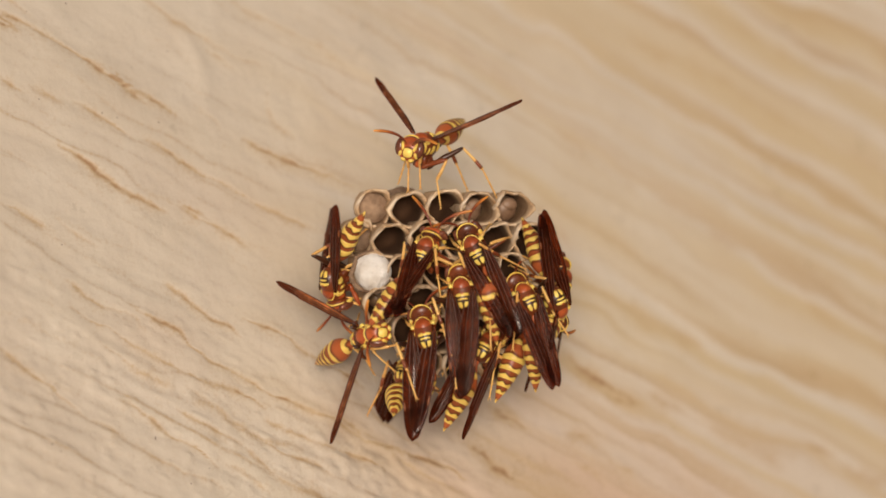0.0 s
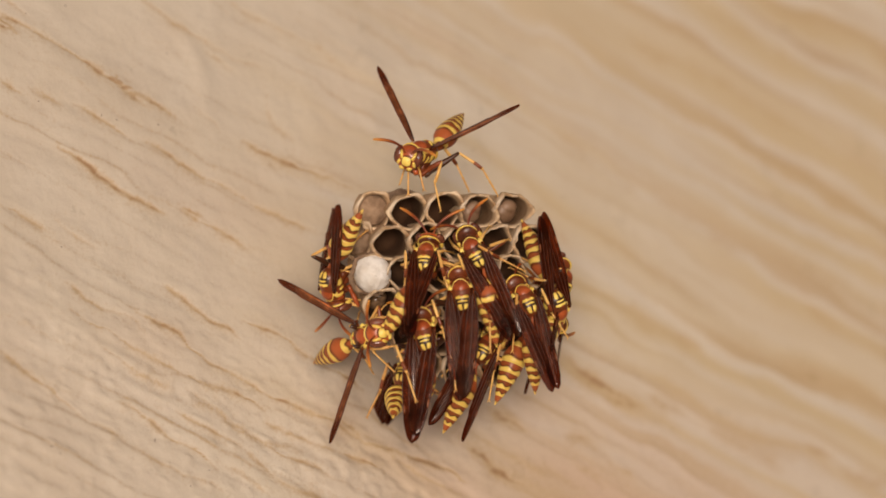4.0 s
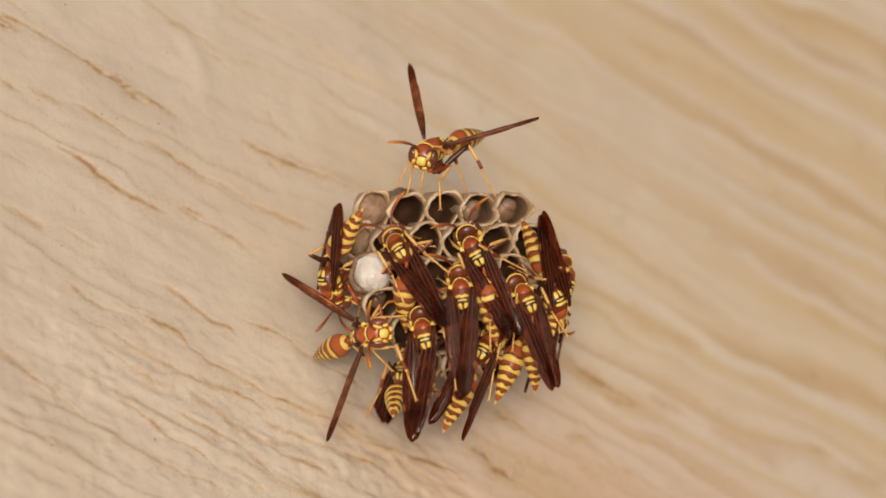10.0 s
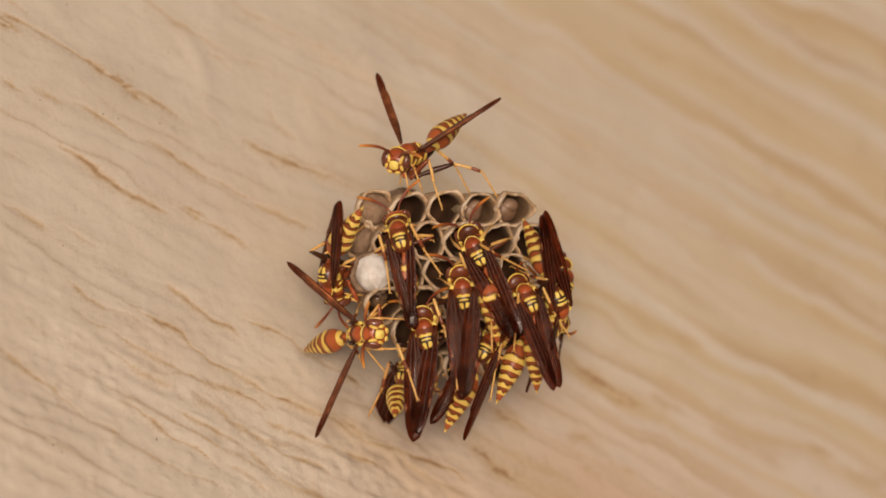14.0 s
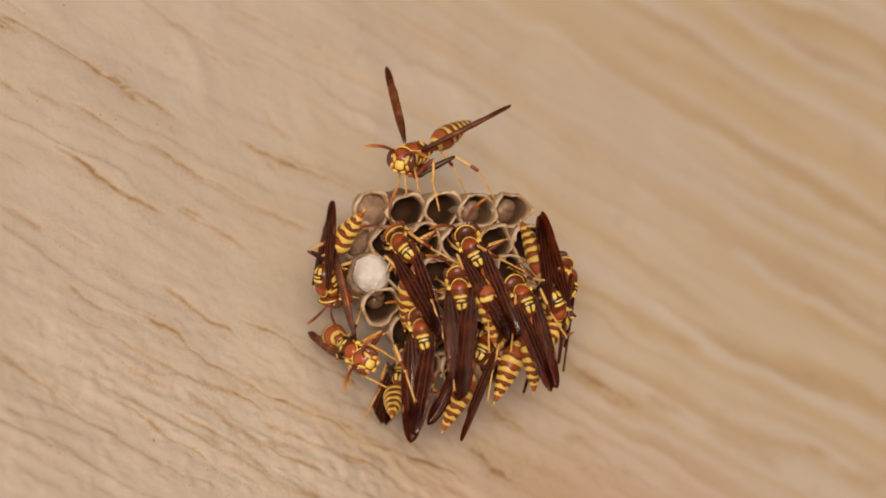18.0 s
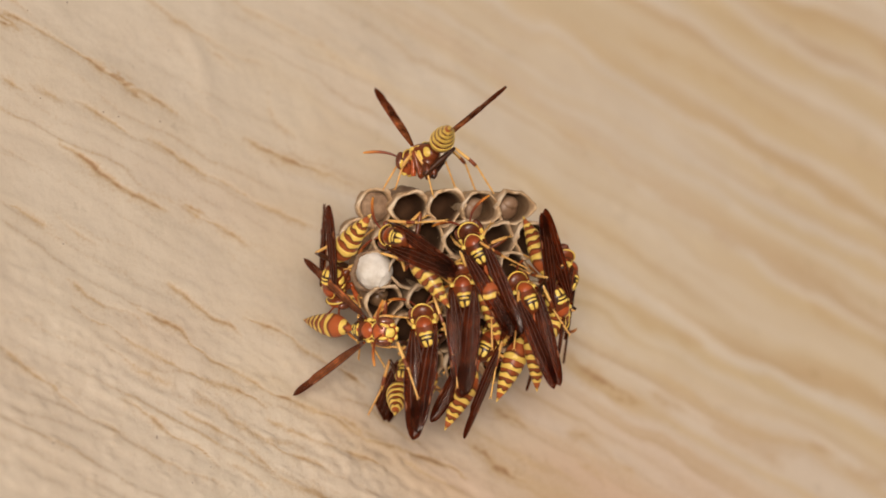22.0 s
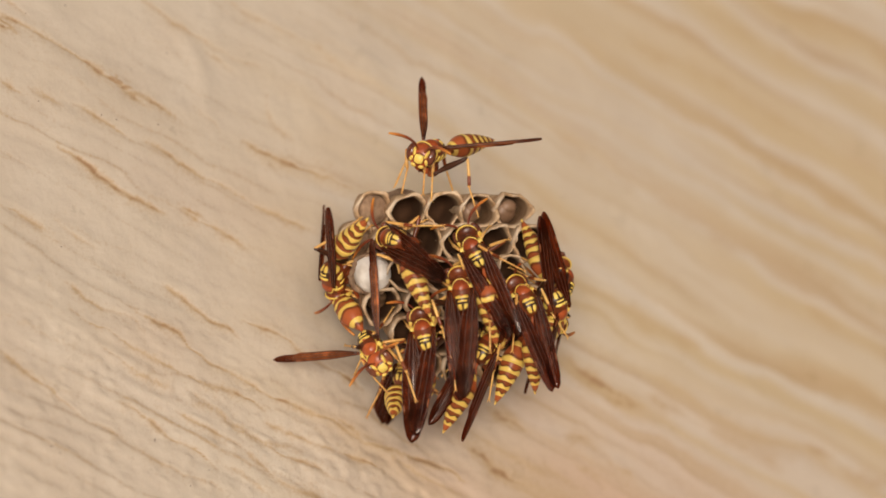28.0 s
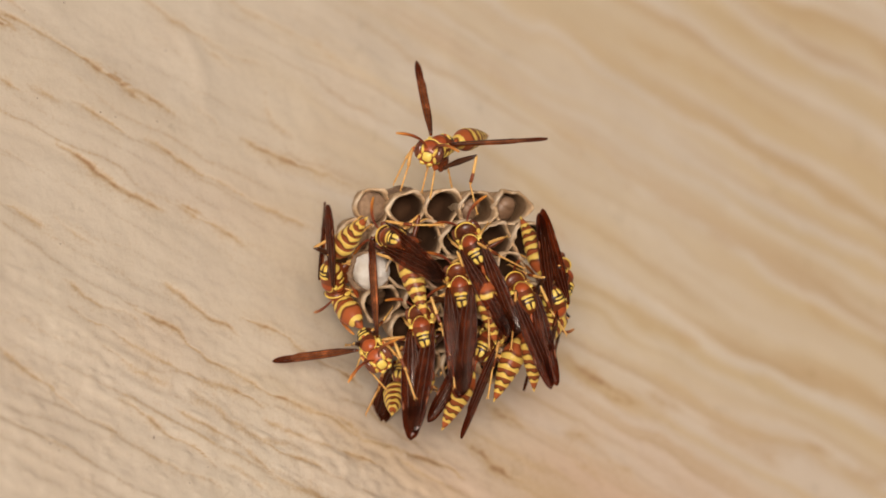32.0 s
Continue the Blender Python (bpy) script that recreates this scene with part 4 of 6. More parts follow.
def leg_frames(body, pair, side, foot, arch=False, tuck=False):
    """Thigh, shin and foot poses, each in its parent's space, that reach for a foothold (mm, in the wasp's space). arch: knees held high; tuck: knees drawn back along the body."""
    hip, (la, lb, lc) = LEGS[pair]
    hip = Vector((hip.x, hip.y * side, hip.z))
    foot = Vector(foot)
    up = Vector(((0.3, 0.0, -0.5)[pair], side * 0.75, 1.0)).normalized()
    if tuck:
        up = Vector(((0.9, -0.9, -0.9)[pair], side * 0.15, 0.35)).normalized()
    if arch:
        up = (body.to_3x3().inverted() @ Vector((0, 1, 0)) + Vector((0, side * 0.04, 0.1))).normalized()
    toe = (foot - hip)
    reach = toe.length
    longest = (la + lb + lc) * 0.985
    if reach > longest:
        foot = hip + toe * (longest / reach)
    lean = ((hip - foot).normalized() * (0.42 if arch else 0.78) + up * (0.55 if arch else 0.45)).normalized()
    ankle = foot + lean * lc
    d = ankle - hip
    if d.length > (la + lb) * 0.99:
        ankle = hip + d.normalized() * (la + lb) * 0.99
        d = ankle - hip
    if d.length < abs(la - lb) + 0.4:
        d = d.normalized() * (abs(la - lb) + 0.4)
        ankle = hip + d
    c = (la * la + d.length_squared - lb * lb) / (2 * la * d.length)
    c = max(-1, min(1, c))
    axis = d.normalized()
    bend = (up - axis * up.dot(axis)).normalized()
    knee = hip + axis * la * c + bend * la * math.sqrt(1 - c * c)
    pole = bend
    m0 = frame_of(knee - hip, pole, hip * MM)
    m1 = frame_of(ankle - knee, pole, knee * MM)
    m2 = frame_of(foot - ankle, pole, ankle * MM)
    return m0, m0.inverted() @ m1, m1.inverted() @ m2


def wing_frame(body, side, wing):
    """A wing pose in the wasp's space. wing: (spread, lift, twist) in degrees, or ('to', tip, face) with a tip in comb mm."""
    base = Vector((SHOULDER.x, SHOULDER.y * side, SHOULDER.z)) * MM
    if wing[0] == "to":
        inv = body.inverted()
        tip = inv @ (Vector(wing[1]) * MM)
        face = inv.to_3x3() @ Vector(wing[2]) if len(wing) > 2 else Vector((0, 0, 1))
        return frame_of(base - tip, face, base)
    spread, lift, twist = wing
    return Matrix.Translation(base) @ pose(0, 0, 0, 0, 0, -side * spread) @ pose(0, 0, 0, 0, lift, 0) @ pose(0, 0, 0, side * twist, 0, 0)


def abdomen_frame(body, aim):
    """aim: (sideways, downwards) in degrees, or ('to', tip) in comb mm."""
    if aim[0] == "to":
        tip = body.inverted() @ (Vector(aim[1]) * MM)
        return frame_of(WAIST * MM - tip, (0, 0, 1), WAIST * MM)
    return Matrix.Translation(WAIST * MM) @ pose(0, 0, 0, 0, -aim[1], aim[0])


FOOT_DRAPE = ((4.6, 2.6, -4.2), (-0.4, 4.8, -3.0), (-9.4, 3.5, -0.2))
FOOT_REST = ((4.6, 2.6, -4.2), (0.6, 4.6, -4.0), (-5.6, 4.2, -4.0))
FOOT_TUCK = ((3.6, 1.8, -3.2), (0.6, 2.6, -4.6), (-5.2, 0.9, -8.2))


def footholds(rest, seed):
    rnd = random.Random(seed)
    return [(x + rnd.uniform(-.8, .8), (y + rnd.uniform(-.7, .7)) * s, z + rnd.uniform(-.3, .3)) for x, y, z in rest for s in (1, -1)]


def paper_wasp(label, at, forward, back, wings=((7, 4, 10), (7, 4, 10)), abdomen=(0, 3), head=(0, -48), feet=None, seed=1, feelers=(0, 0), tuck=False, drape=False, fold="rest"):
    """One wasp with all its parts. at: middle of the thorax, in comb mm. Returns its pieces by name."""
    body = body_frame(at, forward, back)
    thing = new("paper_wasp")
    thing.matrix_world = COMB @ body
    tagged(thing, label, "wasp", "wasps on the comb")
    got = {"wasp": thing}
    th = part("thorax", BODY["thorax"], thing, "dark brown thorax with a rust back and yellow bars")
    for name, key in (("breast", "breast"), ("back_plate", "back_plate"), ("collar", "collar"), ("seam", "seam"), ("scutellum", "scutellum"), ("scutellum_spot", "scutellum_spot"), ("metanotum", "metanotum"), ("stripe", "stripe_l"), ("stripe", "stripe_r"),
                      ("shoulder", "shoulder_l"), ("shoulder", "shoulder_r"), ("flank", "flank_l"), ("flank", "flank_r"), ("flank", "flank2_l"), ("flank", "flank2_r"),
                      ("flank", "flank3_l"), ("flank", "flank3_r"), ("flank", "flank4_l"), ("flank", "flank4_r"), ("cheek", "cheek_l"), ("cheek", "cheek_r")):
        part(name, BODY[key], th)
    hd = part("head", BODY["head"], thing, "rust head with a yellow face", Matrix.Translation(HEAD_AT * MM) @ pose(0, 0, 0, 0, -head[1], head[0]) @ Matrix.Scale(1.12, 4))
    for name, key in (("eye", "eye_l"), ("eye", "eye_r"), ("brow", "brow_l"), ("brow", "brow_r"), ("jaw", "jaw_l"), ("jaw", "jaw_r"), ("clypeus", "clypeus"), ("face_mask", "face_mask"), ("nape", "nape"), ("crown", "crown"), ("temple", "temple_l"), ("temple", "temple_r"), ("malar", "malar_l"), ("malar", "malar_r")):
        part(name, BODY[key], hd)
    for k, key in ((0, "antenna_l"), (1, "antenna_r")):
        part("antenna", BODY[key], hd, "thin curved orange antenna", pose(0, 0, 0, 0, feelers[k], 0))
    ab = part("abdomen", BODY["rings"][0], thing, "spindle abdomen banded yellow and brown", abdomen_frame(body, abdomen))
    for i in range(1, 7):
        part("abdomen_ring", BODY["rings"][i], ab)
    got["head"], got["abdomen"], got["legs"] = hd, ab, []
    for side, k, wing in ((1, "l", wings[0]), (-1, "r", wings[1])):
        w = part("forewing", BODY[fold + "_" + k], thing, "narrow folded smoky brown wing", wing_frame(body, side, wing))
        part("hindwing", BODY["hind_" + k], w, local=pose(-0.6 * MM, 0, 0, 0, 0, side * 2))
        for v in BODY[fold + "_veins_" + k]:
            part("wing_vein", v, w)
        part("stigma", BODY[fold + "_stigma_" + k], w, "amber spot on the wing's front edge")
        got["wing_" + k] = w
    feet = feet or footholds(FOOT_DRAPE if drape else FOOT_TUCK if tuck else FOOT_REST, seed)
    got["feet"] = feet
    for i, foot in enumerate(feet):
        pair, side = i // 2, (1, -1)[i % 2]
        m0, m1, m2 = leg_frames(body, pair, side, foot, tuck=tuck)
        leg = part("leg", BODY["bones"][pair][0], thing, "brown thigh and amber shin of a jointed leg", m0)
        shin = part("shin", BODY["bones"][pair][1], leg, local=m1)
        toe = part("foot", BODY["bones"][pair][2], leg, local=m1 @ m2)
        if pair == 2:
            part("shin_band", BODY["shin_bands"][pair], leg, local=m1)
        got["legs"].append((leg, shin, toe))
    return got


def footing(at, forward, back, spots):
    """Footholds in the wasp's space from spots in comb mm."""
    inv = body_frame(at, forward, back).inverted()
    return [tuple((inv @ (Vector(p) * MM)) / MM) for p in spots]


def resting_wasps():
    paper_wasp("paper wasp with folded smoky wings resting mid-comb", (2.8, -6.5, 4.6), (-0.12, 0.95, -0.3), (0, 0.1, 1), wings=(("to", (2.6, -21.9, 8.4)), ("to", (3.2, -22.2, 8.8))), abdomen=("to", (3.2, -21.6, 1.8)), seed=1, drape=True)
    paper_wasp("paper wasp clinging to the comb with raised abdomen", (4.8, -0.3, 4.2), (-0.41, 0.85, -0.34), (-0.2, 0.1, 1), wings=(("to", (11.9, -16.9, 9.2)), ("to", (12.8, -16.2, 8.2))), abdomen=("to", (7.7, -14.6, 6.4)), seed=2, fold="walking")
    paper_wasp("paper wasp with long folded wings beside the comb's edge", (12.1, -7.4, 2.6), (-0.44, 0.78, -0.44), (0.3, 0.1, 1), wings=(("to", (16.5, -21.6, 7.6)), ("to", (17.2, -20.9, 6))), abdomen=("to", (13.9, -22.3, 2.6)), seed=3, fold="walking")
    paper_wasp("paper wasp hanging head down on the comb's edge", (16.7, -8.3, 0), (0.14, -0.89, -0.44), (0.5, 0.1, 0.85), wings=(("to", (15, 5.7, 3.5)), ("to", (14.3, 6.2, 4.5))), abdomen=("to", (12.4, 5.1, -1.5)), seed=4, tuck=True, fold="walking")
    paper_wasp("paper wasp with dark wings folded along its back", (-2.6, -12.4, 4.4), (-0.19, 0.9, -0.4), (-0.1, 0.1, 1), wings=(("to", (-4.5, -27.9, 7.6)), ("to", (-4.0, -27.6, 8.2))), abdomen=("to", (-3.9, -25.8, 0.8)), seed=5, drape=True)
    paper_wasp("paper wasp stretched out below its nestmates", (6.5, -14.5, -0.6), (0.47, 0.72, -0.52), (-0.1, 0.2, 1), wings=(("to", (-2, -25.6, 2)), ("to", (3.3, -27.9, 3), (1, 0.5, 0.25))), abdomen=("to", (0.4, -26.0, 0.4)), seed=6, fold="walking")
    paper_wasp("paper wasp half hidden under the others, banded abdomen showing", (13.6, -10.0, -3.4), (0.45, 0.75, -0.49), (0.2, -0.1, 1), wings=(("to", (11.6, -21, -15)), ("to", (12.6, -22.8, -13), (1, 0.2, 0.2))), abdomen=("to", (8.6, -22.0, -0.6)), seed=7, tuck=True, fold="walking")
    paper_wasp("paper wasp tucked under the comb's lower rim", (-5.3, -18.6, -9), (0.42, 0.57, -0.71), (-0.2, 0.8, 0.6), wings=(("to", (-10.6, -26.4, -18), (-0.2, 0.5, 1)), ("to", (-9.6, -26.9, -18), (0.1, 0.5, 1))), abdomen=("to", (-7.0, -22.2, -0.5)), seed=8)


resting_wasps()


# seconds, place, forward, back, abdomen tip, left and right wing tip (comb mm), face
SENTINEL_rows = [
    (0, (-2.8, 15.3, -1), (-0.7, -0.15, 0.7), (0.22, 0.95, 0.25), (3.3, 20.5, -12), (11, 21.8, -1), (-9.5, 25.1, -10.5), (-0.22, -0.1, 0.97)),
    (1, (-3, 15.4, -1), (-0.7, -0.17, 0.69), (0.22, 0.95, 0.25), (3.1, 21.1, -11.7), (10.8, 22, -1), (-9.3, 25.1, -10.9), (-0.22, -0.11, 0.97)),
    (2, (-3.2, 15.4, -1), (-0.74, -0.17, 0.65), (0.22, 0.95, 0.25), (3.3, 21.1, -11.5), (10.5, 22.1, -1), (-9.6, 25, -10.8), (-0.24, -0.11, 0.96)),
    (3, (-3.8, 15.1, -1), (-0.7, -0.21, 0.68), (0.22, 0.95, 0.28), (2.9, 21.4, -11), (10.1, 22.6, -1), (-10.2, 25.3, -10.3), (-0.22, -0.12, 0.97)),
    (3.5, (-3.6, 14.6, -1), (-0.72, -0.14, 0.68), (0.22, 0.95, 0.32), (2.5, 22, -10.8), (10.3, 22, -1), (-10.2, 26.1, -9), (-0.23, -0.14, 0.96)),
    (5.5, (-1, 14.3, -1.2), (-0.49, -0.24, 0.84), (0.22, 0.95, 0.35), (5.6, 20.9, -11.1), (13.6, 19.3, -1), (-5.8, 28, -6.8), (-0.14, -0.19, 0.97)),
    (6, (-1, 14.3, -1.2), (-0.56, -0.29, 0.77), (0.22, 0.95, 0.32), (6.3, 20.5, -10.9), (13.8, 18.8, -1), (-5.3, 28.3, -6.8), (-0.16, -0.22, 0.96)),
    (7, (-1.1, 14.4, -1.2), (-0.54, -0.25, 0.8), (0.22, 0.95, 0.3), (6.6, 19.9, -11), (14.4, 18.5, -1), (-4.6, 28.2, -7.5), (-0.16, -0.2, 0.97)),
    (8, (-1.2, 14.2, -1.2), (-0.62, -0.28, 0.73), (0.22, 0.95, 0.3), (6.5, 19.2, -11.2), (13.9, 18.5, -1), (-5, 27.9, -7.8), (-0.18, -0.21, 0.96)),
    (9, (-1.2, 14.6, -1.2), (-0.62, -0.32, 0.72), (0.22, 0.95, 0.28), (6.7, 18.8, -11.2), (13.9, 18.9, -1), (-4.8, 28, -8.4), (-0.17, -0.24, 0.96)),
    (10, (-1.2, 14.7, -1.2), (-0.57, -0.26, 0.78), (0.22, 0.95, 0.28), (6.6, 18.5, -11.6), (14, 19.6, -1), (-4.8, 27.5, -9.3), (-0.16, -0.21, 0.96)),
    (11, (-1, 15.2, -1.1), (-0.55, -0.2, 0.81), (0.22, 0.95, 0.25), (6.2, 18.6, -12.1), (14.2, 19.5, -1), (-5.2, 27.2, -10), (-0.16, -0.17, 0.97)),
    (12, (-1.1, 15.2, -1.1), (-0.55, -0.2, 0.81), (0.22, 0.95, 0.25), (6, 18.9, -12), (13.7, 19.9, -1), (-5.9, 27.2, -9.8), (-0.16, -0.17, 0.97)),
    (12.5, (-3.2, 14.9, -1.1), (-0.63, -0.2, 0.75), (0.22, 0.95, 0.25), (4, 20.3, -11.3), (10.9, 22.3, -1), (-8.3, 26.6, -9.9), (-0.19, -0.17, 0.97)),
    (13, (-3.7, 14.9, -1.1), (-0.69, -0.19, 0.69), (0.22, 0.95, 0.25), (3.6, 20.9, -10.9), (10, 22.6, -1), (-9, 26.4, -10), (-0.21, -0.17, 0.96)),
    (14, (-4.9, 13.9, -1.1), (-0.74, -0.21, 0.64), (0.22, 0.95, 0.3), (3.3, 21.4, -9.3), (9, 23, -1), (-9.8, 25.9, -9.7), (-0.23, -0.18, 0.96)),
    (14.5, (-3.2, 13.9, -1.2), (-0.6, -0.25, 0.76), (0.22, 0.95, 0.32), (4.7, 20.9, -9.9), (11.5, 20.5, -1), (-7.6, 27.3, -8.1), (-0.18, -0.2, 0.96)),
    (16.5, (-1.6, 14.3, -1.2), (-0.59, -0.26, 0.76), (0.22, 0.95, 0.3), (6.1, 19.3, -11.2), (13.8, 18.8, -1), (-4.6, 28.1, -8), (-0.17, -0.21, 0.96)),
    (17, (-2.2, 14.4, -1.2), (-0.59, -0.26, 0.76), (0.22, 0.95, 0.3), (5.1, 19.8, -11.3), (12.6, 20.4, -1), (-6.4, 27.8, -8.2), (-0.17, -0.21, 0.96)),
    (17.5, (-3.2, 14.4, -1.2), (-0.68, -0.26, 0.68), (0.22, 0.95, 0.3), (4.7, 20.3, -10.6), (11.4, 20.9, -1), (-7.5, 27.6, -8.5), (-0.2, -0.21, 0.96)),
    (18, (-3.9, 14.2, -1.1), (-0.67, -0.25, 0.7), (0.22, 0.95, 0.3), (4.3, 20.4, -10.1), (10.4, 21.7, -1), (-8, 27, -9), (-0.2, -0.2, 0.96)),
    (18.5, (-7.3, 11.7, 1), (-0.49, -0.8, 0.35), (-0.1, 0.7, 0.75), (2.1, 21.1, -1.7), (1.5, 24.1, 1), (-12.9, 24.2, -5.4), (-0.17, -0.33, 0.93)),
    (19, (-8, 10.3, 2), (-0.22, -0.92, 0.33), (-0.15, 0.55, 0.85), (2.3, 17.2, -3.5), (0.9, 22.5, 0.5), (-15.9, 23.2, 0.8), (-0.08, -0.38, 0.92)),
    (19.5, (-6.9, 13.4, 0), (-0.64, -0.68, 0.37), (0.15, 0.75, 0.65), (6.5, 13.7, -2), (2.4, 20.2, 9.8), (-3.3, 27.4, -4.5), (-0.7, -0.6, 0.38)),
    (20, (-4.6, 13.9, 0), (-0.89, -0.16, 0.43), (0, 0.8, 0.6), (7.9, 11.9, 5), (0, 20.8, 12.8), (3.1, 27.1, 0), (-0.78, -0.58, 0.22)),
    (20.5, (-2.3, 13.1, 0), (-0.88, 0.2, -0.43), (0.1, 0.9, 0.4), (5.9, 6.6, 8.7), (-2.7, 16.3, 14.8), (11.8, 20.8, 0), (-0.88, 0.2, -0.43)),
    (21, (-4.3, 13, -1), (-0.64, -0.36, -0.68), (0, 1, -0.1), (0.5, 15, 11.7), (-12, 20.9, 9.5), (5.6, 26.1, -1), (-0.64, -0.36, -0.68)),
    (21.5, (-5.9, 13.3, -1), (-0.56, -0.48, -0.68), (0, 1, -0.3), (-3.6, 19.2, 11.4), (-14.7, 20.6, 9), (2.1, 26.7, -1), (-0.56, -0.48, -0.68)),
    (22, (-3, 13.6, -1), (-0.72, -0.27, -0.64), (0, 1, -0.25), (0.8, 18.5, 11.5), (-9.4, 22.2, 9.8), (9, 23.9, -1), (-0.72, -0.27, -0.64)),
    (22.5, (-3.2, 14.2, -1), (-0.84, 0.02, -0.54), (0, 1, -0.15), (2.6, 19.5, 10.5), (-7.1, 22.5, 11.1), (10, 24, -1), (-0.84, 0.02, -0.54)),
    (23, (-2.7, 14.7, -1), (-0.9, 0.1, -0.42), (0.1, 1, -0.2), (5, 19.7, 9.5), (-4, 22.3, 12.1), (10.9, 23.5, -1), (-0.9, 0.1, -0.42)),
    (24, (-2.4, 14.8, -1), (-0.94, 0.14, -0.3), (0.1, 1, -0.2), (5, 19.7, 9.7), (-4, 21.9, 12.3), (11.2, 23.7, -1), (-0.94, 0.14, -0.3)),
    (25, (-2.6, 15, -1), (-0.92, 0.14, -0.36), (0.1, 1, -0.2), (5.7, 19.7, 9), (-3, 22.1, 12.4), (11.4, 22.9, -1), (-0.92, 0.14, -0.36)),
    (25.5, (-2.3, 13.6, -1), (-0.72, -0.17, 0.67), (0, 0.9, 0.4), (11.2, 9.2, -1), (11.9, 13.3, 4.6), (7.5, 24.6, -4.8), (-0.23, -0.11, 0.97)),
    (27.5, (-0.9, 14.45, -1), (-0.54, -0.2, 0.82), (0.32, 0.95, 0.25), (7.8, 17.5, -11.1), (14.4, 16.4, -1), (-2.8, 25.5, -11.7), (-0.17, -0.11, 0.98)),
    (28, (-1.5, 14.55, -1), (-0.54, -0.11, 0.84), (0.32, 0.95, 0.25), (7.8, 17.7, -10.5), (14.6, 16.7, -1), (-3, 25.9, -11.4), (-0.17, -0.09, 0.98)),
    (29, (-0.9, 15.05, -1), (-0.54, -0.2, 0.82), (0.32, 0.95, 0.25), (8, 17.4, -11.1), (15.1, 15.8, -1), (-2.5, 26, -11.7), (-0.17, -0.11, 0.98)),
    (30, (-0.1, 14.75, -1), (-0.54, -0.2, 0.82), (0.32, 0.95, 0.25), (8.6, 16.9, -11.3), (15.7, 14.9, -1), (-1.6, 26.1, -11.4), (-0.17, -0.11, 0.98)),
    (31, (-0.1, 14.55, -1), (-0.48, -0.16, 0.87), (0.32, 0.95, 0.25), (7.9, 17.4, -11.7), (15.5, 15.1, -1), (-2.4, 26.7, -10.2), (-0.15, -0.1, 0.98)),
    (32, (-0.1, 14.85, -1), (-0.56, -0.24, 0.79), (0.32, 0.95, 0.28), (7.2, 18, -12.2), (15, 16.3, -2.4), (-3.5, 27.5, -9.2), (-0.17, -0.13, 0.98)),
]
